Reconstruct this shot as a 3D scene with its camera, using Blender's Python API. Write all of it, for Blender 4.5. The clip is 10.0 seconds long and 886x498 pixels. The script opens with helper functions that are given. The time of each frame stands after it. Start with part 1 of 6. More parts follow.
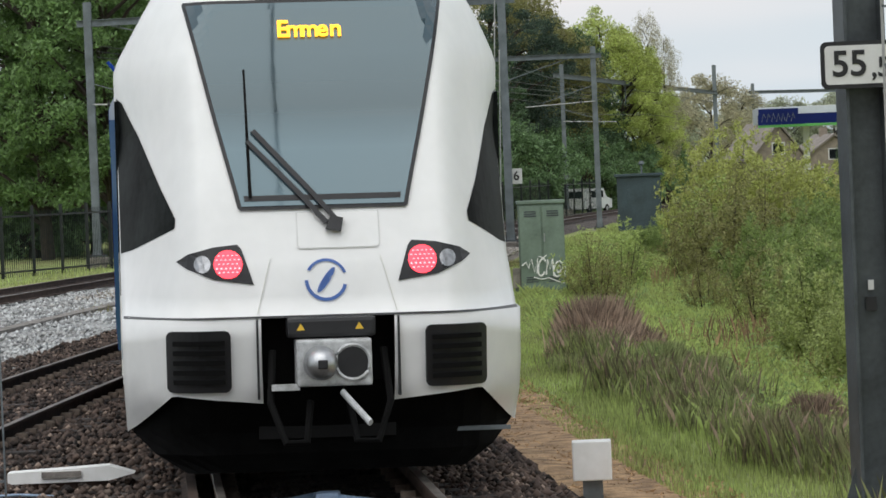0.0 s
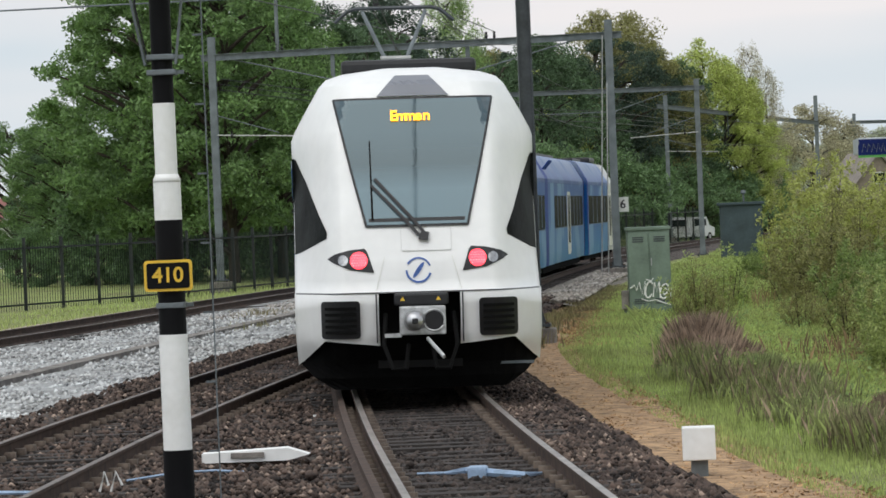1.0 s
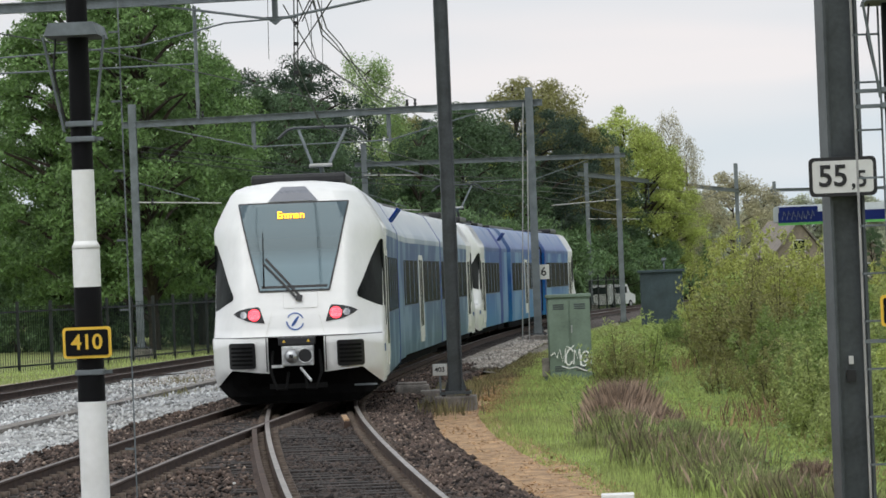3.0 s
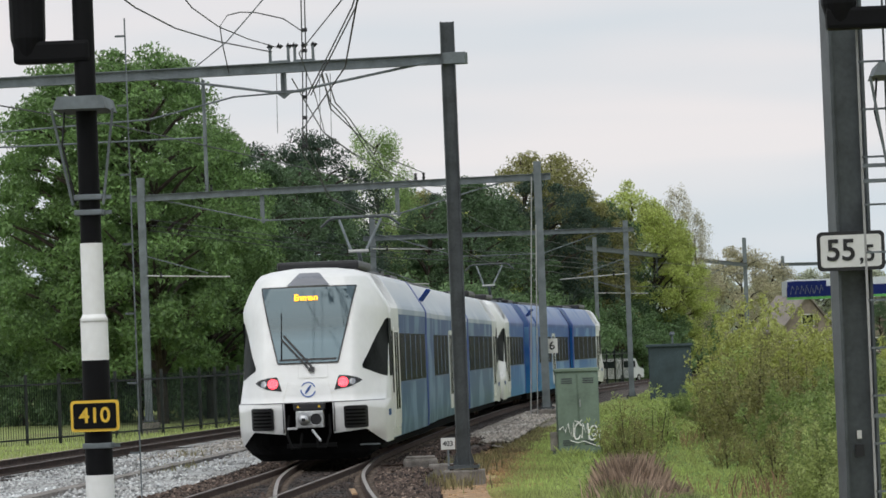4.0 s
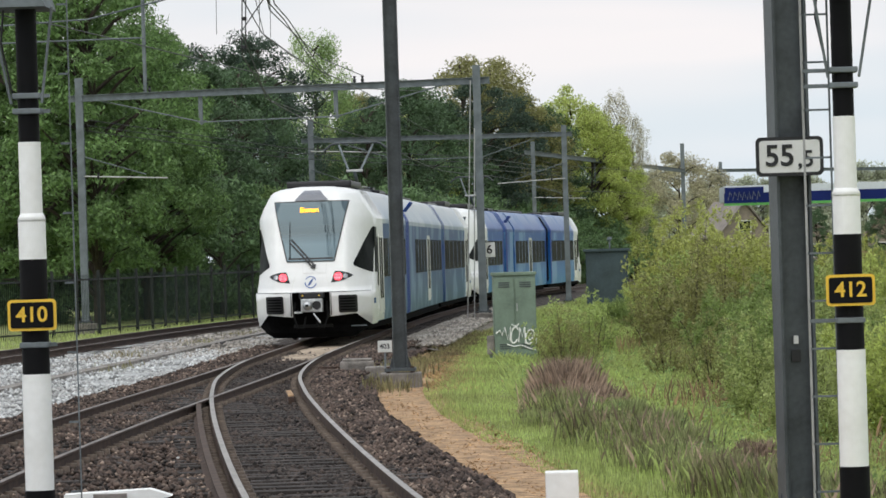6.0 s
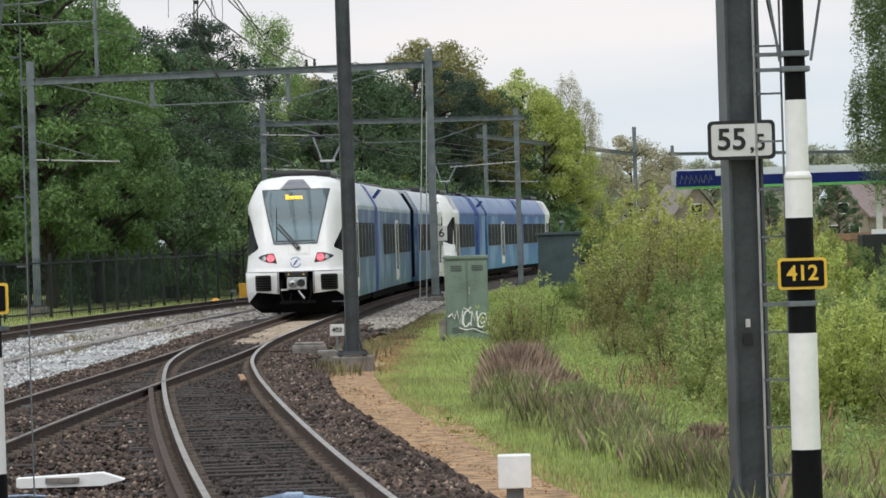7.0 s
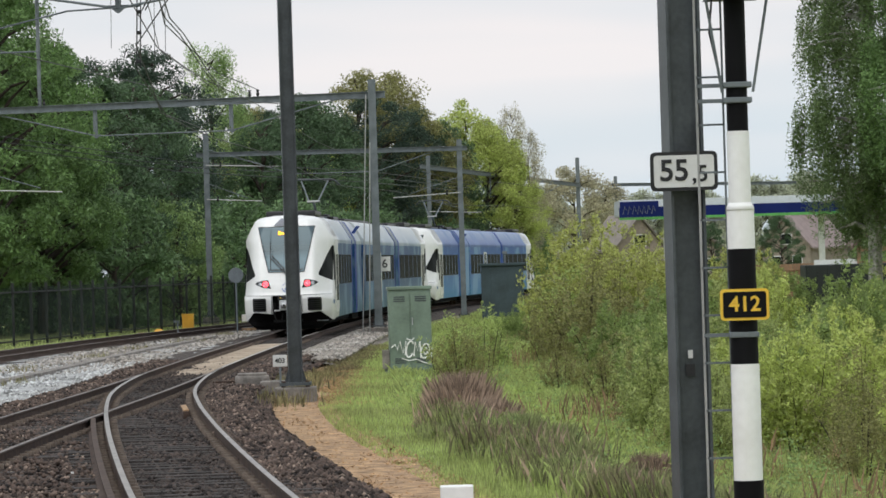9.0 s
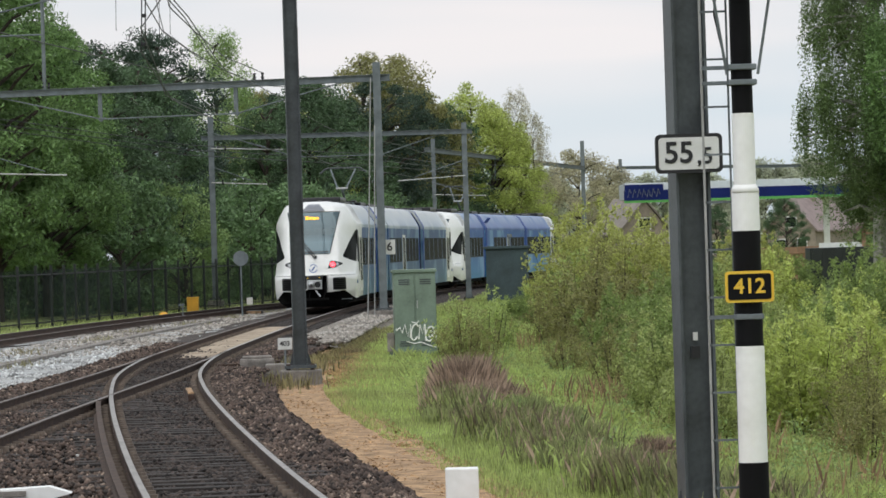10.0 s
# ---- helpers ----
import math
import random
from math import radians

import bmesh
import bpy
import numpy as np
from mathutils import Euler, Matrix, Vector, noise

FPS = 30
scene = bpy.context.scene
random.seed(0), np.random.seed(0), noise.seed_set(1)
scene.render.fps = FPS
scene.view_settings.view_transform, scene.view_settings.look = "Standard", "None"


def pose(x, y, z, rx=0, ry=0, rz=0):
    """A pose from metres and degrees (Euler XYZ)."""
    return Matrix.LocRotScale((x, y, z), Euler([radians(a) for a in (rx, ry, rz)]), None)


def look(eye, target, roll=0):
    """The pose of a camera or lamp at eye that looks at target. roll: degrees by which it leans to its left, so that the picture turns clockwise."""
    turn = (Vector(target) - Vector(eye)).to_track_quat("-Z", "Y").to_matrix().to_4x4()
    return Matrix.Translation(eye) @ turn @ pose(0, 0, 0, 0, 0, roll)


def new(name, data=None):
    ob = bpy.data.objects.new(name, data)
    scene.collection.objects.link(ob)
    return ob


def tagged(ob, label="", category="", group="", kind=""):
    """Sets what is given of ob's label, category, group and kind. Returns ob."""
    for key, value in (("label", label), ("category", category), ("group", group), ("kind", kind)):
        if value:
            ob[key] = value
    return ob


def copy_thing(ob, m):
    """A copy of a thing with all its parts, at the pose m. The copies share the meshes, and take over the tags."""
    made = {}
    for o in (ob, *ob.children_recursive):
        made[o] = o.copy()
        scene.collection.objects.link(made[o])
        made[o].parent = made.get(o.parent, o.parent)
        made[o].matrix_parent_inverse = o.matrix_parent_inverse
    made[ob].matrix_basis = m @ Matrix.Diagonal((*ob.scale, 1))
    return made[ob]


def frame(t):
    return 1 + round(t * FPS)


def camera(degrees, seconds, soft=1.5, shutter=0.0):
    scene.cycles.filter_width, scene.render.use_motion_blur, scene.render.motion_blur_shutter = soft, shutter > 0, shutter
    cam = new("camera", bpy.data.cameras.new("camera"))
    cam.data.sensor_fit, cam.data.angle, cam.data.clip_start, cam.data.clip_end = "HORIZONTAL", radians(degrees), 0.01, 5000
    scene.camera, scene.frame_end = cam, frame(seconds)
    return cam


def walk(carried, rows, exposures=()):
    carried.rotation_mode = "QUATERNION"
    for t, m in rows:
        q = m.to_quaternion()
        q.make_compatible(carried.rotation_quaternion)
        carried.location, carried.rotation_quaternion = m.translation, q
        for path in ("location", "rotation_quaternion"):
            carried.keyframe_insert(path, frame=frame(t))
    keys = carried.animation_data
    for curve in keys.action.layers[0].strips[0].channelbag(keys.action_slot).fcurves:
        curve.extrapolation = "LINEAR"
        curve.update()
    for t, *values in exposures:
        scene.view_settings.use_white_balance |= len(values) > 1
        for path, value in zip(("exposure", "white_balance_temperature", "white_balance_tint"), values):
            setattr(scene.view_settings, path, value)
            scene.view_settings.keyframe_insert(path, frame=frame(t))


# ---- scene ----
cam = camera(13.35, 10.0, soft=1.6)


def aim(x, y, z, yaw, pitch, roll):
    """A pose of the camera from its place and its turns in degrees."""
    return pose(x, y, z, 0, 0, yaw) @ pose(0, 0, 0, 90 + pitch) @ pose(0, 0, 0, 0, 0, roll)


PATH = [
    (0.0, 0.059, 5.432, 2.192, 2.022, -1.051, -2.421),
    (0.1, 0.025, 2.161, 2.180, 1.940, -0.936, -2.358),
    (0.2, -0.017, 0.997, 2.178, 1.950, -0.875, -2.373),
    (0.3, -0.002, 0.450, 2.177, 2.131, -0.820, -2.322),
    (0.5, -0.004, -0.009, 2.169, 2.497, -0.700, -2.307),
    (1.0, -0.011, 0.004, 2.169, 3.549, -0.549, -2.354),
    (1.5, -0.013, 0.016, 2.175, 3.732, -0.336, -2.456),
    (2.0, -0.009, 0.010, 2.182, 3.266, 0.199, -2.443),
    (2.2, -0.009, 0.000, 2.181, 2.922, 0.310, -2.422),
    (3.3, 0.005, -0.004, 2.163, 2.291, 0.562, -2.309),
    (3.5, 0.002, 0.007, 2.168, 2.421, 0.879, -2.305),
    (4.0, 0.006, -0.015, 2.164, 2.399, 1.545, -2.247),
    (4.5, 0.007, -0.002, 2.160, 2.057, 1.048, -2.024),
    (5.0, 0.004, -0.003, 2.158, 1.710, 0.640, -1.768),
    (5.5, 0.001, -0.006, 2.153, 1.542, 0.384, -1.728),
    (5.7, -0.002, 0.002, 2.153, 1.605, 0.267, -1.778),
    (6.8, -0.004, 0.006, 2.159, 0.880, -0.343, -1.785),
    (7.0, -0.005, -0.002, 2.156, 0.790, -0.219, -1.798),
    (7.5, -0.005, 0.003, 2.154, 0.483, -0.104, -1.812),
    (8.0, -0.002, 0.003, 2.156, -0.033, -0.040, -1.797),
    (8.5, -0.002, 0.002, 2.160, -0.044, 0.189, -1.774),
    (9.0, 0.001, 0.007, 2.158, -0.081, 0.217, -1.773),
    (9.5, -0.000, -0.004, 2.151, -0.043, 0.009, -1.816),
    (10.0, 0.000, 0.000, 2.150, 0.000, -0.034, -1.800),
]
walk(cam, [(t, aim(*row)) for t, *row in PATH], [(0.0, 0.06), (3.3, 0.08), (4.0, 0.0), (4.5, 0.03), (5.0, 0.12), (5.7, 0.18), (6.8, 0.17), (7.5, 0.11), (8.5, 0.10), (10.0, 0.10)])

# ---- light ----
world = bpy.data.worlds.new("overcast_sky")
scene.world = world
world.use_nodes = True
wn, wl = world.node_tree.nodes, world.node_tree.links
wn.clear()
w_out = wn.new("ShaderNodeOutputWorld")
w_bg = wn.new("ShaderNodeBackground")
w_sky = wn.new("ShaderNodeTexSky")
w_sky.sky_type, w_sky.sun_disc = "NISHITA", False
w_sky.sun_elevation, w_sky.sun_rotation = radians(60), radians(204)
w_co = wn.new("ShaderNodeTexCoord")
w_map = wn.new("ShaderNodeMapping")
w_map.inputs["Scale"].default_value = (2.2, 2.2, 16.0)
w_noise = wn.new("ShaderNodeTexNoise")
w_noise.inputs["Scale"].default_value, w_noise.inputs["Detail"].default_value = 1.6, 3.0
w_ramp = wn.new("ShaderNodeValToRGB")
w_ramp.color_ramp.elements[0].position, w_ramp.color_ramp.elements[1].position = 0.38, 0.66
w_ramp.color_ramp.elements[0].color = (4.9, 5.6, 6.1, 1)
w_ramp.color_ramp.elements[1].color = (6.75, 6.5, 6.55, 1)
w_mix = wn.new("ShaderNodeMix")
w_mix.data_type = "RGBA"
w_mix.inputs[0].default_value = 0.93
wl.new(w_co.outputs["Generated"], w_map.inputs["Vector"])
wl.new(w_map.outputs["Vector"], w_noise.inputs["Vector"])
wl.new(w_noise.outputs["Fac"], w_ramp.inputs["Fac"])
wl.new(w_sky.outputs["Color"], w_mix.inputs[6])
w_sep = wn.new("ShaderNodeSeparateXYZ")
w_tint = wn.new("ShaderNodeValToRGB")
w_tint.color_ramp.elements[0].color, w_tint.color_ramp.elements[1].color = (0.93, 1.0, 1.04, 1), (1.0, 1.02, 1.04, 1)
w_tint.color_ramp.elements[1].position = 0.35
w_warm = w_tint.color_ramp.elements.new(0.075)
w_warm.color = (1.07, 1.03, 1.02, 1)
w_mul = wn.new("ShaderNodeMix")
w_mul.data_type, w_mul.blend_type = "RGBA", "MULTIPLY"
w_mul.inputs[0].default_value = 1.0
wl.new(w_co.outputs["Generated"], w_sep.inputs[0])
wl.new(w_sep.outputs["Z"], w_tint.inputs["Fac"])
wl.new(w_ramp.outputs["Color"], w_mul.inputs[6])
wl.new(w_tint.outputs["Color"], w_mul.inputs[7])
wl.new(w_mul.outputs[2], w_mix.inputs[7])
wl.new(w_mix.outputs[2], w_bg.inputs["Color"])
wl.new(w_bg.outputs["Background"], w_out.inputs["Surface"])
w_bg.inputs["Strength"].default_value = 0.123

sun_data = bpy.data.lights.new("sun", "SUN")
sun_data.energy, sun_data.angle, sun_data.color = 1.4, radians(70), (1.0, 0.97, 0.93)
sun = new("sun", sun_data)
sun.matrix_world = look((0, 0, 60), (14, 32, 0))


# ---- materials ----
def mat(name, color, rough=0.6, metal=0.0, vary=0.12, scale=3.0, bump=0.0, bscale=40.0, island=0.0, color2=None, objvary=0.0, spec=0.5, sheer=0.0):
    m = bpy.data.materials.new(name)
    m.use_nodes = True
    n, l = m.node_tree.nodes, m.node_tree.links
    b = n["Principled BSDF"]
    b.inputs["Roughness"].default_value, b.inputs["Metallic"].default_value = rough, metal
    b.inputs["Specular IOR Level"].default_value = spec
    co = n.new("ShaderNodeTexCoord")
    n1, n2 = n.new("ShaderNodeTexNoise"), n.new("ShaderNodeTexNoise")
    n1.inputs["Scale"].default_value, n1.inputs["Detail"].default_value = scale, 5.0
    n2.inputs["Scale"].default_value, n2.inputs["Detail"].default_value = scale * 9.0, 3.0
    l.new(co.outputs["Object"], n1.inputs["Vector"])
    l.new(co.outputs["Object"], n2.inputs["Vector"])
    add = n.new("ShaderNodeMath")
    add.operation = "MULTIPLY_ADD"
    add.inputs[1].default_value = 0.4
    l.new(n2.outputs["Fac"], add.inputs[0])
    l.new(n1.outputs["Fac"], add.inputs[2])
    mp = n.new("ShaderNodeMapRange")
    mp.inputs[1].default_value, mp.inputs[2].default_value = 0.45, 0.95
    l.new(add.outputs[0], mp.inputs[0])
    mix = n.new("ShaderNodeMix")
    mix.data_type = "RGBA"
    c2 = color2 or [c * (1 - 2.2 * vary) for c in color]
    mix.inputs[6].default_value = (*c2, 1)
    mix.inputs[7].default_value = (*[min(0.95, c * (1 + vary)) for c in color], 1)
    l.new(mp.outputs[0], mix.inputs[0])
    last = mix.outputs[2]
    if island or objvary:
        src = n.new("ShaderNodeNewGeometry").outputs["Random Per Island"] if island else n.new("ShaderNodeObjectInfo").outputs["Random"]
        amount = island or objvary
        r = n.new("ShaderNodeMapRange")
        r.inputs[3].default_value, r.inputs[4].default_value = 1 - amount, 1 + amount
        l.new(src, r.inputs[0])
        hsv = n.new("ShaderNodeHueSaturation")
        l.new(last, hsv.inputs["Color"])
        l.new(r.outputs[0], hsv.inputs["Value"])
        last = hsv.outputs["Color"]
    l.new(last, b.inputs["Base Color"])
    if bump:
        n3 = n.new("ShaderNodeTexNoise")
        n3.inputs["Scale"].default_value, n3.inputs["Detail"].default_value = bscale, 4.0
        l.new(co.outputs["Object"], n3.inputs["Vector"])
        bp = n.new("ShaderNodeBump")
        bp.inputs["Strength"].default_value, bp.inputs["Distance"].default_value = bump, 0.05
        l.new(n3.outputs["Fac"], bp.inputs["Height"])
        l.new(bp.outputs["Normal"], b.inputs["Normal"])
    if sheer:
        tr = n.new("ShaderNodeBsdfTranslucent")
        l.new(last, tr.inputs["Color"])
        ms = n.new("ShaderNodeMixShader")
        ms.inputs[0].default_value = sheer
        l.new(b.outputs[0], ms.inputs[1])
        l.new(tr.outputs[0], ms.inputs[2])
        l.new(ms.outputs[0], n["Material Output"].inputs["Surface"])
    return m


def glow(name, color, strength):
    m = bpy.data.materials.new(name)
    m.use_nodes = True
    b = m.node_tree.nodes["Principled BSDF"]
    b.inputs["Base Color"].default_value = (*color, 1)
    b.inputs["Emission Color"].default_value = (*color, 1)
    b.inputs["Emission Strength"].default_value = strength
    return m


def body_paint(name, top, low, z0, z1, patch, pscale, rough=0.35):
    """A printed livery that changes from its lower to its upper colour, with large soft figures."""
    m = mat(name, top, rough, vary=0.05, scale=0.8, spec=0.05)
    n, l = m.node_tree.nodes, m.node_tree.links
    b = n["Principled BSDF"]
    co = n.new("ShaderNodeTexCoord")
    sep = n.new("ShaderNodeSeparateXYZ")
    l.new(co.outputs["Object"], sep.inputs[0])
    r = n.new("ShaderNodeMapRange")
    r.inputs[1].default_value, r.inputs[2].default_value = z0, z1
    l.new(sep.outputs["Z"], r.inputs[0])
    mx = n.new("ShaderNodeMix")
    mx.data_type = "RGBA"
    mx.inputs[6].default_value, mx.inputs[7].default_value = (*low, 1), (*top, 1)
    l.new(r.outputs[0], mx.inputs[0])
    ns = n.new("ShaderNodeTexNoise")
    ns.inputs["Scale"].default_value, ns.inputs["Detail"].default_value = pscale, 2.0
    l.new(co.outputs["Object"], ns.inputs["Vector"])
    rp = n.new("ShaderNodeMapRange")
    rp.inputs[1].default_value, rp.inputs[2].default_value, rp.inputs[4].default_value = 0.50, 0.60, 0.8
    l.new(ns.outputs["Fac"], rp.inputs[0])
    m2 = n.new("ShaderNodeMix")
    m2.data_type = "RGBA"
    m2.inputs[7].default_value = (*patch, 1)
    l.new(mx.outputs[2], m2.inputs[6])
    l.new(rp.outputs[0], m2.inputs[0])
    l.new(m2.outputs[2], b.inputs["Base Color"])
    return m


def tinted_screen():
    """Tinted laminated glass over a dim cab; reflections imitated by colour bands along z."""
    m = mat("reflection_banded_windscreen", (0.1, 0.12, 0.14), 0.05, vary=0.05, scale=0.35, spec=0.5)
    n, l = m.node_tree.nodes, m.node_tree.links
    n["Principled BSDF"].inputs["IOR"].default_value = 1.95
    n["Principled BSDF"].inputs["Specular Tint"].default_value = (0.78, 0.95, 1.0, 1)
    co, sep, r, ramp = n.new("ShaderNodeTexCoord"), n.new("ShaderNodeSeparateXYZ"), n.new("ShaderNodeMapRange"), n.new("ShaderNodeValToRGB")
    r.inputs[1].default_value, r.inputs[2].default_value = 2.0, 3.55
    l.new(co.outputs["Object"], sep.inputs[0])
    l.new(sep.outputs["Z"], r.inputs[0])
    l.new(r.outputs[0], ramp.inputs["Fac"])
    # pale and dark stops paint the reflected sky into the base colour
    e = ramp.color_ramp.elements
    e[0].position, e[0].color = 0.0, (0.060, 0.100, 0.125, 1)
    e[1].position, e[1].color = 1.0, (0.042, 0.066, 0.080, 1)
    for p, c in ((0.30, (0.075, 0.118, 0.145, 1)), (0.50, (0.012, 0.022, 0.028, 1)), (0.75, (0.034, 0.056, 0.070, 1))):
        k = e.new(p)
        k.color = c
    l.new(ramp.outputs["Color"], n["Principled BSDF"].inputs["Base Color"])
    return m


M = {}
M["white"] = mat("white_body_paint", (0.89, 0.89, 0.875), 0.25, vary=0.04, scale=0.7)
M["white_low"] = mat("white_bumper_paint", (0.74, 0.74, 0.68), 0.35, vary=0.06, scale=1.2)
M["blue"] = body_paint("blue_printed_side", (0.032, 0.085, 0.22), (0.070, 0.150, 0.22), 0.5, 2.3, (0.20, 0.31, 0.42), 0.55)
M["blue_two"] = body_paint("deeper_blue_printed_side", (0.018, 0.10, 0.34), (0.06, 0.24, 0.46), 0.4, 2.0, (0.20, 0.36, 0.54), 0.40)
M["blue_deep"] = mat("deep_blue_paint", (0.016, 0.055, 0.29), 0.4, vary=0.08, scale=1.0, spec=0.03)
M["blue_roof"] = body_paint("pale_blue_roof_edge", (0.60, 0.62, 0.64), (0.30, 0.37, 0.46), 3.0, 3.7, (0.52, 0.56, 0.60), 0.28)
M["blue_roof_two"] = body_paint("deep_blue_roof_edge", (0.26, 0.33, 0.48), (0.035, 0.09, 0.30), 3.0, 3.7, (0.12, 0.20, 0.40), 0.3)
M["black"] = mat("black_plastic", (0.015, 0.015, 0.017), 0.45, vary=0.2, scale=5)
M["under"] = mat("dark_underframe", (0.005, 0.005, 0.005), 0.95, vary=0.3, scale=4, spec=0.08)
M["rubber"] = mat("black_rubber", (0.008, 0.008, 0.008), 0.8, spec=0.1)
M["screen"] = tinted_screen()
M["glass"] = mat("dark_window_glass", (0.016, 0.020, 0.022), 0.2, vary=0.5, scale=1.2, spec=0.002)
M["slate"] = mat("slate_blue_band", (0.065, 0.125, 0.27), 0.45, vary=0.3, scale=0.5, spec=0.04)
M["black_glass"] = mat("black_cab_glass", (0.020, 0.023, 0.023), 0.4, vary=0.4, scale=1.5, spec=0.008)
# shade inside the coupler opening, given as a near-black colour
M["recess_shade"] = mat("painted_recess_shade", (0.004, 0.004, 0.004), 0.9)
M["steel"] = mat("brushed_steel", (0.55, 0.56, 0.57), 0.35, 0.85, vary=0.15, scale=12)
M["grey_metal"] = mat("grey_coupler_paint", (0.55, 0.56, 0.56), 0.45, 0.2, vary=0.2, scale=14)
M["logo"] = mat("blue_emblem", (0.06, 0.14, 0.42), 0.4, vary=0.05)
M["red_lamp"] = glow("lit_red_lamp", (1.0, 0.06, 0.09), 1.6)
M["red_dot"] = glow("bright_red_diode", (1.0, 0.30, 0.33), 2.2)
M["clear_lamp"] = mat("clear_lamp_lens", (0.45, 0.46, 0.48), 0.15, 0.4, vary=0.2, scale=20)
M["lens_grey"] = mat("smoked_lamp_lens", (0.20, 0.21, 0.24), 0.3, vary=0.05, scale=0.6)
M["mullion"] = mat("slate_window_bar", (0.11, 0.17, 0.27), 0.5, vary=0.06, scale=1.0, spec=0.2)
M["amber"] = glow("amber_display", (1.0, 0.46, 0.02), 2.2)
M["yellow"] = mat("yellow_enamel", (0.85, 0.54, 0.05), 0.5, vary=0.06)
M["galv"] = mat("galvanised_steel", (0.185, 0.21, 0.222), 0.7, 0.1, vary=0.16, scale=2.5, spec=0.25)
M["mast_dark"] = mat("dark_grey_mast_paint", (0.070, 0.081, 0.088), 0.45, 0.0, vary=0.25, scale=2.5, bump=0.05)
M["sig_black"] = mat("black_mast_paint", (0.007, 0.007, 0.008), 0.6, vary=0.15, scale=4, spec=0.12)
M["sig_white"] = mat("white_mast_paint", (0.92, 0.915, 0.88), 0.5, vary=0.06, scale=2)
M["concrete"] = mat("stained_concrete", (0.27, 0.245, 0.22), 0.9, vary=0.28, scale=3.5, bump=0.2)
M["plate_white"] = mat("white_enamel", (0.70, 0.70, 0.68), 0.5, vary=0.05, scale=6)
M["cab_green"] = mat("grey_green_cabinet_paint", (0.185, 0.250, 0.195), 0.6, vary=0.16, scale=1.6)
M["kiosk"] = mat("dark_blue_grey_sheet", (0.048, 0.074, 0.084), 0.7, vary=0.2, scale=1.5)
M["rail_dull"] = mat("brown_worn_railhead", (0.20, 0.165, 0.145), 0.5, 0.5, vary=0.3, scale=3)
M["rail_top"] = mat("polished_railhead", (0.40, 0.365, 0.33), 0.36, 0.75, vary=0.25, scale=3)
M["rust"] = mat("rusty_rail_steel", (0.075, 0.045, 0.032), 0.85, 0.1, vary=0.3, scale=6)
M["sleeper"] = mat("weathered_dark_timber", (0.044, 0.036, 0.032), 0.9, vary=0.3, scale=5, bump=0.3, objvary=0.25)
M["ballast"] = mat("brown_ballast", (0.080, 0.064, 0.055), 0.95, vary=0.3, scale=1.2, bump=1.0, bscale=22, color2=(0.036, 0.028, 0.024))
M["stones"] = mat("brown_stones", (0.098, 0.069, 0.054), 0.95, vary=0.1, scale=0.6, island=0.9, color2=(0.040, 0.028, 0.024))
M["stones_oily"] = mat("oil_dark_stones", (0.060, 0.045, 0.038), 0.9, vary=0.1, scale=0.6, island=0.8, color2=(0.028, 0.021, 0.018))
M["stones_light"] = mat("tan_stones", (0.27, 0.205, 0.16), 0.95, vary=0.1, scale=0.6, island=0.6, color2=(0.15, 0.11, 0.09))
M["clip"] = mat("pale_rusty_clips", (0.15, 0.115, 0.09), 0.85, 0.1, vary=0.3, scale=8)
M["ballast_pale"] = mat("pale_grey_ballast", (0.46, 0.47, 0.47), 0.95, vary=0.2, scale=0.8, bump=1.0, bscale=25, color2=(0.23, 0.225, 0.21))
M["stones_pale"] = mat("pale_stones", (0.56, 0.575, 0.575), 0.95, vary=0.1, scale=0.5, island=0.5, color2=(0.30, 0.29, 0.275))
M["stones_shoulder"] = mat("dusty_shoulder_stones", (0.36, 0.34, 0.31), 0.95, vary=0.15, scale=0.4, island=0.6, color2=(0.20, 0.17, 0.14))
M["shoulder"] = mat("dusty_gravel", (0.27, 0.25, 0.22), 0.95, vary=0.3, scale=0.8, bump=1.0, bscale=25, color2=(0.14, 0.115, 0.085))
M["sand"] = mat("dry_straw_and_sand", (0.48, 0.31, 0.17), 0.95, vary=0.3, scale=4.5, bump=1.0, bscale=14, color2=(0.15, 0.095, 0.055))
M["sand_pale"] = mat("pale_trodden_sand", (0.47, 0.38, 0.28), 0.95, vary=0.25, scale=1.4, bump=1.0, bscale=14, color2=(0.22, 0.165, 0.12))
M["straw"] = mat("loose_straw", (0.50, 0.33, 0.18), 0.9, vary=0.2, scale=1.0, island=0.5, color2=(0.34, 0.21, 0.11))
M["grass"] = mat("meadow_soil_and_grass", (0.20, 0.26, 0.065), 0.95, vary=0.3, scale=0.35, bump=0.8, bscale=14, color2=(0.16, 0.15, 0.06))
M["blades"] = mat("fresh_grass_blades", (0.43, 0.53, 0.18), 0.7, vary=0.25, scale=0.3, island=0.4, color2=(0.36, 0.39, 0.15), sheer=0.55)
M["blades_dull"] = mat("dull_reed_blades", (0.25, 0.25, 0.11), 0.8, vary=0.2, scale=0.7, island=0.55, color2=(0.20, 0.155, 0.09), sheer=0.3)
M["rush"] = mat("dark_rush_blades", (0.25, 0.30, 0.12), 0.8, vary=0.25, scale=0.8, island=0.6, color2=(0.19, 0.16, 0.09), sheer=0.3)
M["stalk"] = mat("dry_red_brown_stalks", (0.34, 0.22, 0.13), 0.85, vary=0.2, scale=0.8, island=0.5, sheer=0.2)
M["heather"] = mat("brown_dry_tuft", (0.44, 0.32, 0.25), 0.85, vary=0.2, scale=0.8, island=0.65, color2=(0.20, 0.15, 0.10), sheer=0.25)
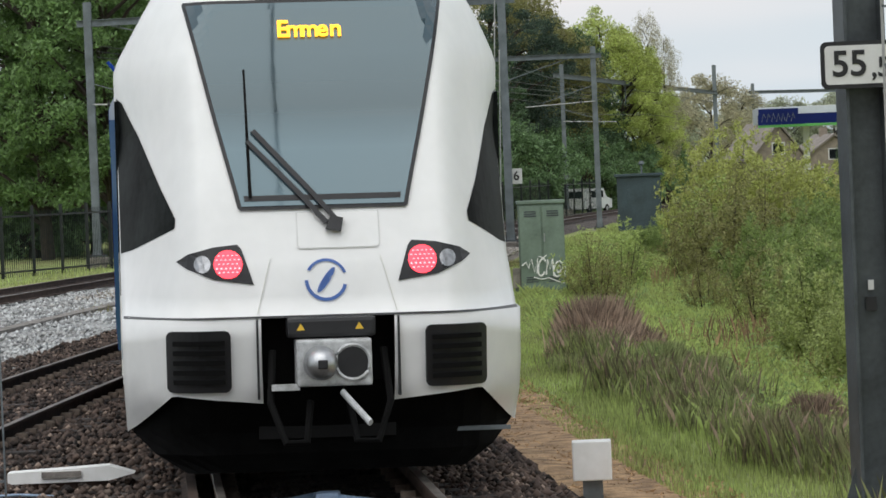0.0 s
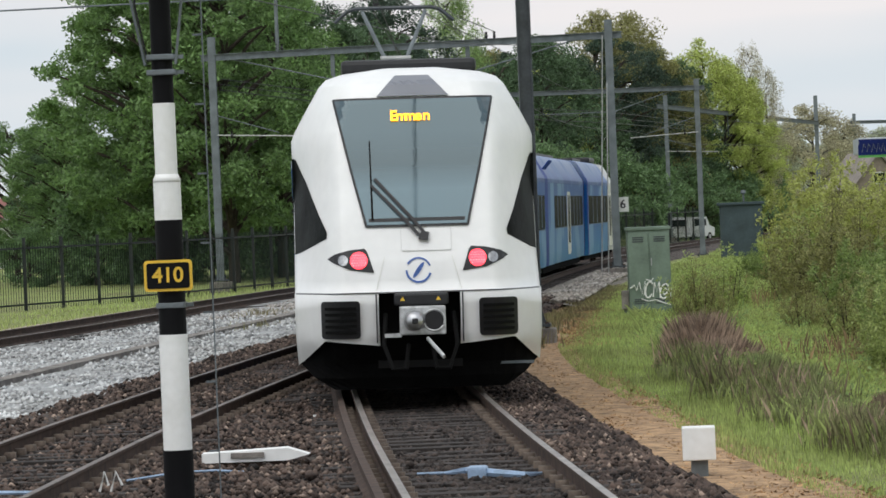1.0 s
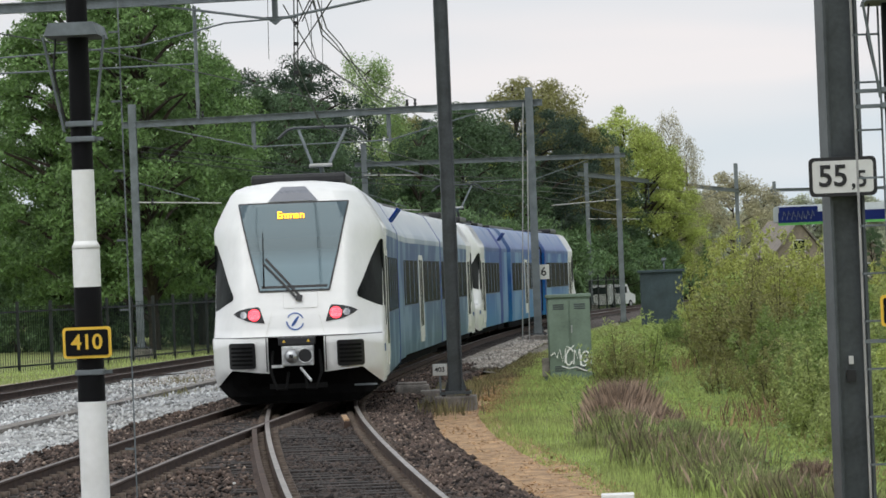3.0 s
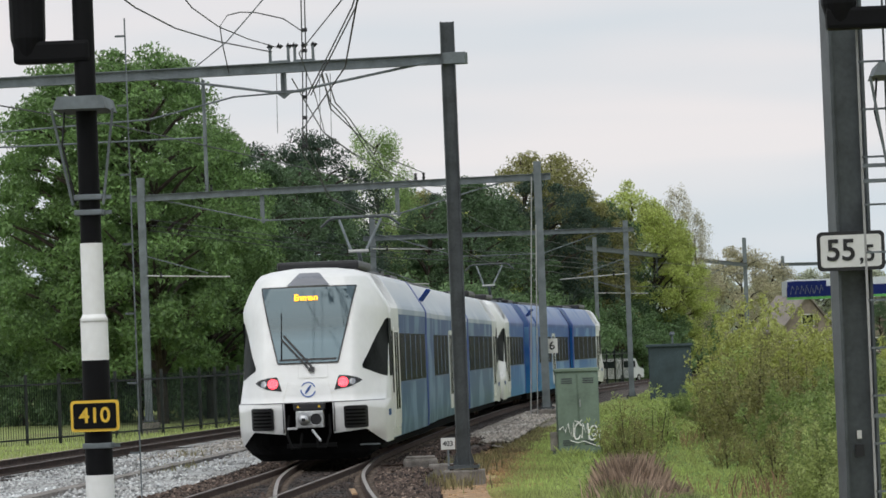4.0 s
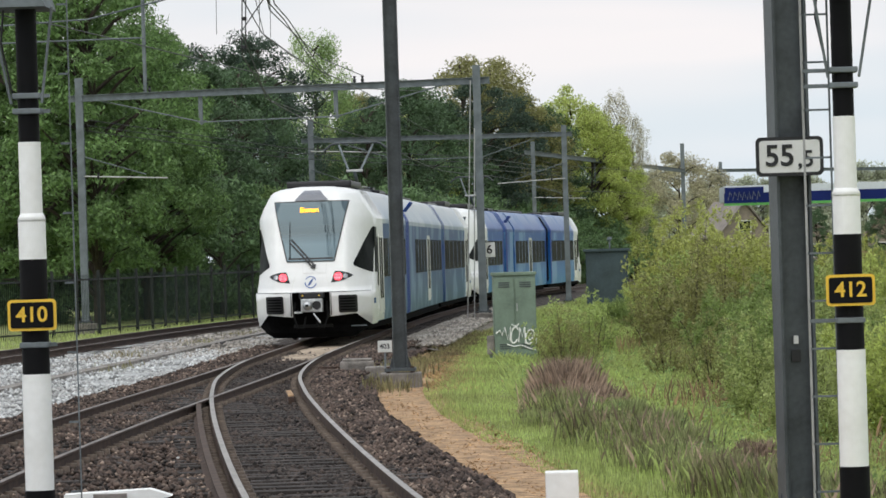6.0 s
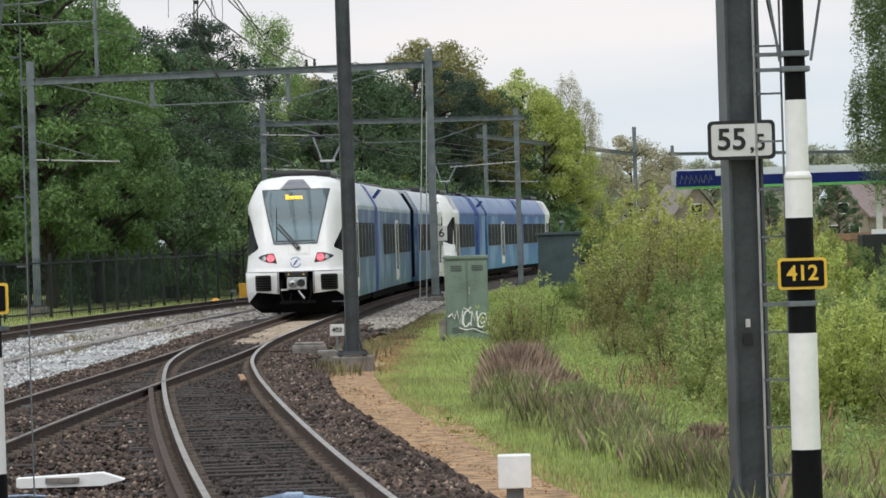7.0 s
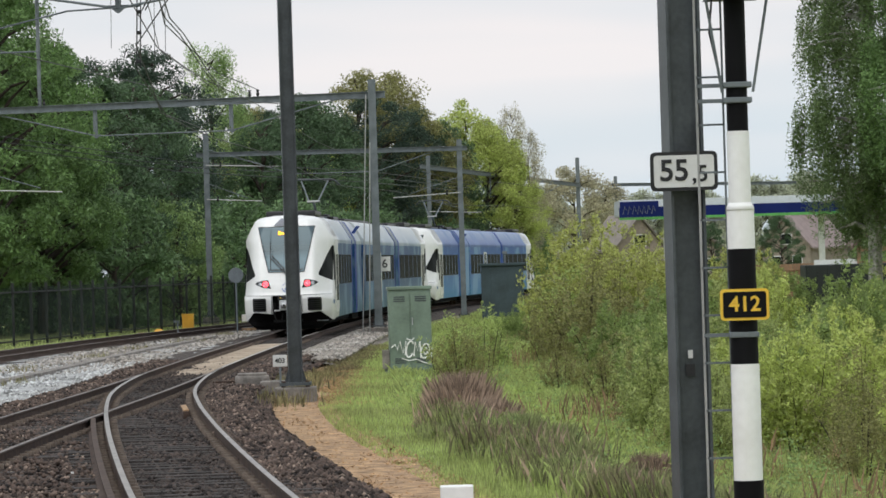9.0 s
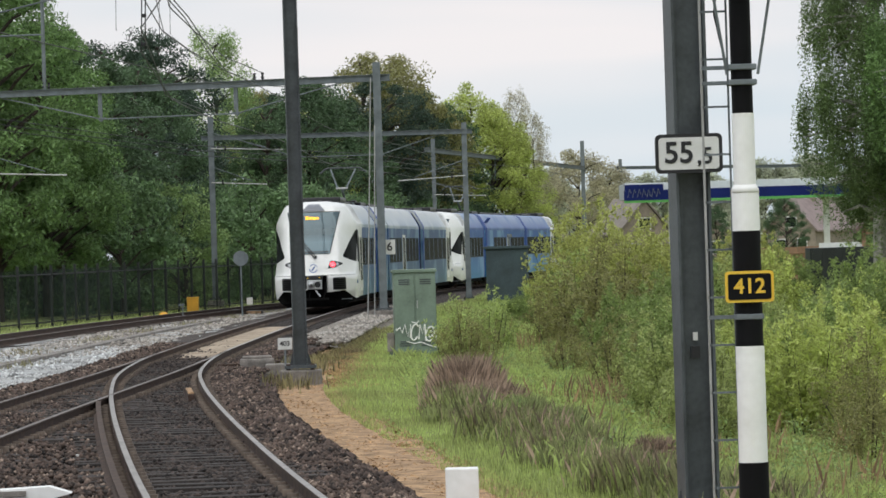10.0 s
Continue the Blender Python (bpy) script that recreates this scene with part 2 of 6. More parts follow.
M["bark"] = mat("rough_bark", (0.055, 0.042, 0.032), 0.95, vary=0.3, scale=4, bump=0.5)
M["birch"] = mat("white_birch_bark", (0.42, 0.40, 0.37), 0.9, vary=0.35, scale=5)
LEAF = {
    "oak": (0.165, 0.275, 0.09), "dark": (0.095, 0.160, 0.075), "pine": (0.055, 0.092, 0.060),
    "fresh": (0.50, 0.57, 0.17), "birch": (0.155, 0.225, 0.085), "willow": (0.45, 0.48, 0.15), "olive": (0.29, 0.285, 0.11),
    # tan and haze: the pallor of distance haze is mixed into these colours
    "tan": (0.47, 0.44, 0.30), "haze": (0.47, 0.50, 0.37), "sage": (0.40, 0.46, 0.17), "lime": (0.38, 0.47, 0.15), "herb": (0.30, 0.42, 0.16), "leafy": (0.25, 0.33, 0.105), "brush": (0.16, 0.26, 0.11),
}
for key, col in LEAF.items():
    M["leaf_" + key] = mat(key + "_leaves", col, 0.6, vary=0.15, scale=0.25, island=0.45, color2=[c * 0.75 for c in col], sheer=0.42 if key in ("fresh", "willow", "sage", "lime", "herb", "olive", "haze", "tan", "birch", "leafy") else 0.26)
M["canopy_white"] = mat("white_canopy_sheet", (0.62, 0.66, 0.70), 0.5, vary=0.05)
M["canopy_blue"] = mat("dark_blue_fascia", (0.012, 0.022, 0.125), 0.6, vary=0.1, scale=0.5, spec=0.1)
M["canopy_green"] = mat("green_fascia_line", (0.12, 0.42, 0.10), 0.5)
M["brick"] = mat("red_brown_brick", (0.24, 0.14, 0.105), 0.9, vary=0.2, scale=2)
M["tiles"] = mat("weathered_roof_tiles", (0.19, 0.12, 0.11), 0.85, vary=0.2, scale=1.5)
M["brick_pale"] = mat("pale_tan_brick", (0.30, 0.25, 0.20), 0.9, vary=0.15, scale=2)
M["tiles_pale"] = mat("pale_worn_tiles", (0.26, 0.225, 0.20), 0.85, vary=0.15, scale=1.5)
# reddish tiles with distance haze painted into the colour
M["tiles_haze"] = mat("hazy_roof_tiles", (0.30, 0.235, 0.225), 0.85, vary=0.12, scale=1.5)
M["tiles_red"] = mat("red_roof_tiles", (0.27, 0.12, 0.10), 0.85, vary=0.2, scale=1.5)
M["planks"] = mat("orange_brown_planks", (0.33, 0.20, 0.12), 0.85, vary=0.2, scale=2, objvary=0.15)
M["hose"] = mat("light_blue_hose", (0.33, 0.45, 0.62), 0.5, vary=0.15, scale=8)
M["orange"] = mat("orange_yellow_paint", (0.70, 0.36, 0.03), 0.5, vary=0.1)
M["wire"] = mat("dark_copper_wire", (0.05, 0.052, 0.05), 0.6, 0.3)
M["wire_pale"] = mat("pale_contact_wire", (0.42, 0.42, 0.41), 0.5, 0.3)
M["car_white"] = mat("white_car_paint", (0.68, 0.69, 0.70), 0.3, vary=0.04)
M["fence_mesh"] = mat("dark_teal_fence_wire", (0.020, 0.030, 0.027), 0.7, vary=0.2, spec=0.2)
M["fence"] = mat("black_green_fence_paint", (0.012, 0.017, 0.015), 0.6, vary=0.2)


# ---- mesh tools ----
def part(name, bm, material, parent=None, label="", smooth=False):
    me = bpy.data.meshes.new(name)
    bm.to_mesh(me)
    bm.free()
    for m in material if isinstance(material, (list, tuple)) else [material]:
        me.materials.append(m)
    if smooth:
        for p in me.polygons:
            p.use_smooth = True
    ob = new(name, me)
    if parent:
        ob.parent = parent
    if label:
        ob["label"] = label
    return ob


def thing(name, m, label, category, group="", kind=""):
    ob = new(name)
    ob.matrix_world = m
    return tagged(ob, label, category, group, kind)


def box(x0, x1, y0, y1, z0, z1, bevel=0.0, bm=None, m=None):
    own = bm is None
    b2 = bmesh.new()
    bmesh.ops.create_cube(b2, size=1.0)
    for v in b2.verts:
        v.co = Vector((x0 + (v.co.x + 0.5) * (x1 - x0), y0 + (v.co.y + 0.5) * (y1 - y0), z0 + (v.co.z + 0.5) * (z1 - z0)))
    if bevel:
        bmesh.ops.bevel(b2, geom=b2.edges[:], offset=bevel, segments=2, affect="EDGES", profile=0.6)
    if m is not None:
        b2.transform(m)
    if own:
        return b2
    me = bpy.data.meshes.new("tmp")
    b2.to_mesh(me)
    b2.free()
    bm.from_mesh(me)
    bpy.data.meshes.remove(me)
    return bm


def tube(points, radii, sides=8, bm=None, cap=True):
    """A tapered tube along points."""
    bm = bm or bmesh.new()
    rings = []
    pts = [Vector(p) for p in points]
    if not isinstance(radii, (list, tuple)):
        radii = [radii] * len(pts)
    for i, p in enumerate(pts):
        d = (pts[min(i + 1, len(pts) - 1)] - pts[max(i - 1, 0)]).normalized()
        a = d.cross(Vector((0, 0, 1)) if abs(d.z) < 0.9 else Vector((1, 0, 0))).normalized()
        b = d.cross(a)
        rings.append([bm.verts.new(p + (a * math.cos(k * math.tau / sides) + b * math.sin(k * math.tau / sides)) * radii[i]) for k in range(sides)])
    for r, s in zip(rings, rings[1:]):
        for k in range(sides):
            bm.faces.new((r[k], r[(k + 1) % sides], s[(k + 1) % sides], s[k]))
    if cap:
        bm.faces.new(rings[0][::-1])
        bm.faces.new(rings[-1])
    bmesh.ops.recalc_face_normals(bm, faces=bm.faces[:])
    return bm


def slab(poly, y0, y1, bm=None):
    """A prism of the outline poly, points (x, z), from y0 to y1."""
    bm = bm or bmesh.new()
    a = [bm.verts.new((x, y0, z)) for x, z in poly]
    b = [bm.verts.new((x, y1, z)) for x, z in poly]
    n = len(poly)
    bm.faces.new(a)
    bm.faces.new(b[::-1])
    for i in range(n):
        bm.faces.new((a[i], b[i], b[(i + 1) % n], a[(i + 1) % n]))
    bmesh.ops.recalc_face_normals(bm, faces=bm.faces[:])
    return bm


def rounded(w, h, r, y0, y1, cz=0.0, bm=None):
    """An upright plate with rounded corners, half sizes w and h."""
    pts = []
    for cx, cy, a0 in ((w - r, h - r, 0), (r - w, h - r, 90), (r - w, r - h, 180), (w - r, r - h, 270)):
        for k in range(6):
            a = radians(a0 + k * 18)
            pts.append((cx + r * math.cos(a), cz + cy + r * math.sin(a)))
    return slab(pts, y0, y1, bm)


def disc(cx, cz, r, y0, y1, sides=20, bm=None):
    return slab([(cx + r * math.cos(k * math.tau / sides), cz + r * math.sin(k * math.tau / sides)) for k in range(sides)], y0, y1, bm)


def ibeam(w, h, t, z0, z1):
    """An upright H-section column: flanges w wide, h deep in y."""
    a, b, c = w / 2, h / 2, t / 2
    ring = [(-a, -b), (a, -b), (a, -b + t), (c, -b + t), (c, b - t), (a, b - t), (a, b), (-a, b), (-a, b - t), (-c, b - t), (-c, -b + t), (-a, -b + t)]
    bm = bmesh.new()
    lo = [bm.verts.new((x, y, z0)) for x, y in ring]
    hi = [bm.verts.new((x, y, z1)) for x, y in ring]
    bm.faces.new(lo[::-1])
    bm.faces.new(hi)
    for k in range(12):
        bm.faces.new((lo[k], lo[(k + 1) % 12], hi[(k + 1) % 12], hi[k]))
    bmesh.ops.recalc_face_normals(bm, faces=bm.faces[:])
    return bm


def writing(text, size, material, parent, m, name="lettering"):
    """Raised letters of the built-in font as one mesh."""
    cu = bpy.data.curves.new("letters", "FONT")
    cu.body, cu.size, cu.extrude, cu.align_x, cu.align_y = text, size, 0.003, "CENTER", "CENTER"
    cu.offset = size * 0.018
    tmp = bpy.data.objects.new("letters", cu)
    me = bpy.data.meshes.new_from_object(tmp)
    bpy.data.objects.remove(tmp)
    me.name = name
    me.materials.clear()
    me.materials.append(material)
    ob = new(name, me)
    ob.parent = parent
    ob.matrix_local = m
    return ob


FACE = pose(0, 0, 0, 90)  # turns lettering upright, facing -y


def scatter(name, verts, faces, material, label, category, parent=None):
    me = bpy.data.meshes.new(name)
    verts, faces = np.asarray(verts, np.float32), np.asarray(faces, np.int32)
    k = faces.shape[1]
    me.vertices.add(len(verts))
    me.vertices.foreach_set("co", verts.ravel())
    me.loops.add(faces.size)
    me.loops.foreach_set("vertex_index", faces.ravel())
    me.polygons.add(len(faces))
    me.polygons.foreach_set("loop_start", np.arange(0, faces.size, k, dtype=np.int32))
    me.update(calc_edges=True)
    me.materials.append(material)
    ob = new(name, me)
    if parent:
        ob.parent = parent
    else:
        tagged(ob, label, category, kind="stuff")
    return ob


# ---- the line of the tracks ----
def smooth_line(ctrl, step=0.5):
    """A smooth plan line through control points (y, x), as an array of (x, y)."""
    ys, xs = [c[0] for c in ctrl], [c[1] for c in ctrl]
    y = np.arange(ys[0], ys[-1] + 0.01, step)
    slope = np.gradient(xs, ys)
    out = []
    for v in y:
        i = min(max(np.searchsorted(ys, v) - 1, 0), len(ys) - 2)
        h = ys[i + 1] - ys[i]
        u = (v - ys[i]) / h
        out.append((2 * u**3 - 3 * u**2 + 1) * xs[i] + (u**3 - 2 * u**2 + u) * h * slope[i] + (3 * u**2 - 2 * u**3) * xs[i + 1] + (u**3 - u**2) * h * slope[i + 1])
    return np.stack([np.array(out), y], 1)


FAR = [(105, -5.33), (120, -5.0), (137, -4.5), (152, -3.9), (172, -2.65), (193, -0.9), (220, 2.0), (255, 7.0), (300, 15.0), (360, 27.0)]
RIGHT = smooth_line([(8, 0.95), (18, -0.17), (28, -1.30), (38, -2.42), (46, -3.25), (54, -4.03), (62, -4.74), (69, -5.25), (75, -5.50), (82, -5.62), (92, -5.53)] + FAR)
MAIN = smooth_line([(8, -5.75), (20, -5.98), (30, -6.15), (40, -6.27), (50, -6.19), (60, -6.0), (70, -5.77), (80, -5.64), (92, -5.53)] + FAR)
THIRD = smooth_line([(40, -17.3), (60, -15.75), (80, -14.1), (100, -12.9), (120, -11.45), (140, -9.3), (160, -6.4), (180, -3.9), (205, -0.6)])
DUCT = smooth_line([(30, -11.3), (58, -10.7), (74, -10.25), (92, -9.6), (114, -8.95), (135, -7.9)])


def arc_len(line):
    return np.concatenate([[0], np.cumsum(np.hypot(*np.diff(line, axis=0).T))])


def side(line, off):
    """The line moved sideways; off is to its right, looking along it."""
    d = np.gradient(line, axis=0)
    d /= np.hypot(d[:, 0], d[:, 1])[:, None]
    return line + np.stack([d[:, 1], -d[:, 0]], 1) * off


def cut(line, y0, y1):
    return line[(line[:, 1] >= y0) & (line[:, 1] <= y1)]


def ribbon(line, profile, bm=None):
    """Sweeps a section, points (offset, z), along a plan line."""
    bm = bm or bmesh.new()
    cols = [[bm.verts.new((*p, z)) for p in side(line, o)] for o, z in profile]
    for a, b in zip(cols, cols[1:]):
        for i in range(len(line) - 1):
            bm.faces.new((a[i], b[i], b[i + 1], a[i + 1]))
    return bm


# ---- ground ----
def bed_x(y):
    """The ballast's right-hand edge."""
    return float(np.interp(y, RIGHT[:, 1], RIGHT[:, 0])) + float(np.interp(y, [20, 60, 75, 100], [2.15, 2.0, 2.3, 2.5]))


def ground_z(x, y):
    d = x - bed_x(min(max(y, 10), 350))
    z = -0.42
    if d > 2.0:
        z -= 0.35 * min(1.0, (d - 2.0) / 3.0) * min(1.0, max(0.0, (130 - y) / 60))
    return z


def build_ground():
    bm = bmesh.new()
    xs = [-1500, -600, -250, -120, -70, -45, -30, -22, -16, -12, -9, -7, -5, -4, -3, -2, -1, 0, 1, 2, 3, 4, 5, 6, 8, 10, 13, 17, 22, 30, 45, 70, 120, 250, 600, 1500]
    ys = [-400, -100, -30, 0, 10, 20, 25, 30, 35, 40, 46, 52, 58, 64, 70, 78, 86, 95, 105, 120, 140, 160, 190, 230, 280, 350, 450, 700, 1200, 2500]
    grid = [[bm.verts.new((x, y, ground_z(x, y))) for x in xs] for y in ys]
    for r, s in zip(grid, grid[1:]):
        for i in range(len(xs) - 1):
            bm.faces.new((r[i], r[i + 1], s[i + 1], s[i]))
    tagged(part("ground", bm, M["grass"], smooth=True), "green meadow ground beside the railway", "ground", kind="structure")
    # ballast of the running tracks
    bm = bmesh.new()
    ys = np.arange(10, 330, 1.5)
    rows = []
    for y in ys:
        xl = float(np.interp(y, MAIN[:, 1], MAIN[:, 0])) - 2.3
        xr = bed_x(y)
        c = [xl - 0.5] + list(np.linspace(xl, xr - 0.55, 22)) + [xr - 0.3, xr]
        zs = [-0.44] + [-0.215] * 22 + [-0.30, -0.45]
        rows.append([bm.verts.new((x, y, z + (random.uniform(-0.035, 0.035) if 0 < i < 22 else 0))) for i, (x, z) in enumerate(zip(c, zs))])
    for r, s in zip(rows, rows[1:]):
        for i in range(len(r) - 1):
            bm.faces.new((r[i], r[i + 1], s[i + 1], s[i]))
    tagged(part("ballast_bed", bm, M["ballast"], smooth=True), "dark brown crushed-stone bed under the tracks", "ballast", kind="structure")
    # pale ballast between the running tracks and the siding
    bm = bmesh.new()
    rows = []
    for y in np.arange(10, 172, 1.5):
        xl = float(np.interp(y, THIRD[:, 1], THIRD[:, 0])) - 1.7
        xr = float(np.interp(y, MAIN[:, 1], MAIN[:, 0])) - 1.9
        xr = max(xr, xl + 0.4)
        rows.append([bm.verts.new((x, y, z + random.uniform(-0.03, 0.03))) for x, z in zip([xl - 0.5] + list(np.linspace(xl, xr, 16)), [-0.47] + [-0.235] * 16)])
    for r, s in zip(rows, rows[1:]):
        for i in range(len(r) - 1):
            bm.faces.new((r[i], r[i + 1], s[i + 1], s[i]))
    tagged(part("pale_ballast_bed", bm, M["ballast_pale"], smooth=True), "pale grey crushed stone beside the siding", "ballast", kind="structure")
    # strip of dry straw and sand
    bm = bmesh.new()
    rows = []
    for y in np.arange(12, 112, 1.0):
        a = bed_x(y) - 0.1 + 0.12 * noise.noise((0, y * 0.4, 0))
        w = float(np.interp(y, [12, 30, 42, 58, 75, 90, 105, 112], [1.4, 1.3, 1.2, 1.25, 1.2, 0.9, 0.4, 0.05]))
        w += 0.22 * noise.noise((3, y * 0.35, 0))
        rows.append([bm.verts.new((a + w * u, y, -0.395 + 0.03 * noise.noise((u * 3, y * 1.3, 5)))) for u in np.linspace(0, 1, 9)])
    for r, s in zip(rows, rows[1:]):
        for i in range(8):
            bm.faces.new((r[i], r[i + 1], s[i + 1], s[i]))
    tagged(part("footpath", bm, M["sand"], smooth=True), "trodden strip of orange-brown straw and sand", "path", kind="structure")
    # strip of soil by the fence
    tagged(part("verge", ribbon(cut(THIRD, 50, 175), [(-4.6, -0.40), (-3.2, -0.385), (-1.9, -0.40)]), M["sand_pale"]), "narrow sandy verge along the siding", "verge", kind="structure")
    tagged(part("gravel_shoulder", ribbon(cut(RIGHT, 97, 158), [(1.35, -0.2), (1.5, -0.185), (2.1, -0.24), (2.7, -0.35), (3.0, -0.43)]), M["shoulder"], smooth=True), "pale grey gravel shoulder beside the curve", "gravel", kind="structure")
    tagged(part("sand_infill", ribbon(cut(RIGHT, 84, 116), [(-0.66, -0.17), (-0.3, -0.14), (0.3, -0.14), (0.66, -0.17)]), M["sand_pale"], smooth=True), "sandy infill between the rails", "sand", kind="structure")
    tagged(part("cable_duct", ribbon(cut(DUCT, 30, 133), [(-0.17, -0.26), (-0.16, -0.15), (0.16, -0.15), (0.17, -0.26)]), M["concrete"]), "low concrete cable duct along the ballast", "cable duct", kind="structure")


RAIL_FOOT = [(-0.07, -0.17), (-0.07, -0.155), (-0.012, -0.13), (-0.012, -0.045), (-0.036, -0.03), (-0.036, -0.004), (0.036, -0.004), (0.036, -0.03), (0.012, -0.045), (0.012, -0.13), (0.07, -0.155), (0.07, -0.17)]
RAIL_HEAD = [(-0.034, -0.006), (-0.028, 0.0), (0.028, 0.0), (0.034, -0.006)]


def build_rail(line, track, dull=False):
    rail = part("rail", ribbon(line, RAIL_FOOT), M["rust"], track)
    part("railhead", ribbon(line, RAIL_HEAD), M["rail_dull" if dull else "rail_top"], rail, "dull brown running surface" if dull else "worn bright running surface")
    return rail


def build_sleepers(line, track, spacing, half, limit, tone, y_to, drop=0.0):
    s = arc_len(line)
    me = bpy.data.meshes.new("sleeper")
    b = box(-half, half, -0.13, 0.13, -0.30, -0.165, 0.012)
    b.to_mesh(me)
    b.free()
    me.materials.append(tone)
    count = 0
    for d in np.arange(1, s[-1], spacing):
        x, y = np.interp(d, s, line[:, 0]), np.interp(d, s, line[:, 1])
        x2, y2 = np.interp(d + 0.2, s, line[:, 0]), np.interp(d + 0.2, s, line[:, 1])
        if y > y_to or count >= limit:
            break
        ob = new("sleeper", me)
        ob.parent = track
        ob.matrix_local = pose(x, y, random.uniform(-0.012, 0.008) - drop, 0, random.uniform(-0.5, 0.5), -math.degrees(math.atan2(x2 - x, y2 - y)) + random.uniform(-0.6, 0.6))
        count += 1


def build_clips(line, track, spacing, y_to):
    """Rail fastenings on every sleeper, joined: hundreds of small steel clips."""
    s = arc_len(line)
    corners = np.array([(x, y, z) for z in (-0.165, -0.10) for x, y in ((-0.055, -0.06), (0.055, -0.06), (0.055, 0.06), (-0.055, 0.06))])
    quads = np.array([(4, 5, 6, 7), (0, 1, 5, 4), (1, 2, 6, 5), (2, 3, 7, 6), (3, 0, 4, 7)])
    vs, fs = [], []
    for d in np.arange(1, s[-1], spacing):
        i = min(int(np.searchsorted(s, d)), len(line) - 2)
        p, q = line[i], line[i + 1]
        u = (q - p) / np.hypot(*(q - p))
        x, y = np.interp(d, s, line[:, 0]), np.interp(d, s, line[:, 1])
        if y > y_to:
            break
        for o in (-0.86, -0.645, 0.645, 0.86):
            fs.append(quads + 8 * len(vs))
            vs.append(corners + np.array([x + u[1] * o, y - u[0] * o, 0]))
    tagged(scatter("rail_clip", np.concatenate(vs), np.concatenate(fs), M["clip"], "", "", track), kind="stuff")


def build_tracks():
    t1 = thing("railway_track", Matrix(), "curving railway track with dark timber sleepers and polished rails", "railway track", kind="structure")
    build_rail(side(cut(RIGHT, 10, 330), 0.7525), t1)
    build_rail(side(cut(RIGHT, 10, 81.5), -0.7525), t1)
    build_sleepers(cut(RIGHT, 12, 150), t1, 0.62, 1.3, 125, M["sleeper"], 78)
    build_clips(cut(RIGHT, 12, 150), t1, 0.62, 78)
    t2 = thing("railway_track", Matrix(), "railway track joining the curve at a turnout", "railway track", kind="structure")
    build_rail(side(cut(MAIN, 10, 330), -0.7525), t2, True)
    build_rail(side(cut(MAIN, 10, 84), 0.7525), t2, True)
    build_sleepers(cut(MAIN, 20, 250), t2, 0.62, 1.3, 300, M["sleeper"], 240)
    build_clips(cut(MAIN, 20, 250), t2, 0.62, 120)
    # guard rails beside the crossing
    part("check_rail", ribbon(cut(side(RIGHT, -0.95), 26, 57), RAIL_FOOT), M["rust"], t1)
    t3 = thing("railway_track", Matrix(), "rusty siding track in pale ballast", "railway track", kind="structure")
    build_rail(side(cut(THIRD, 45, 195), 0.7525), t3, True)
    build_rail(side(cut(THIRD, 45, 195), -0.7525), t3, True)
    build_sleepers(cut(THIRD, 50, 195), t3, 0.65, 1.25, 200, M["sleeper"], 170, 0.065)


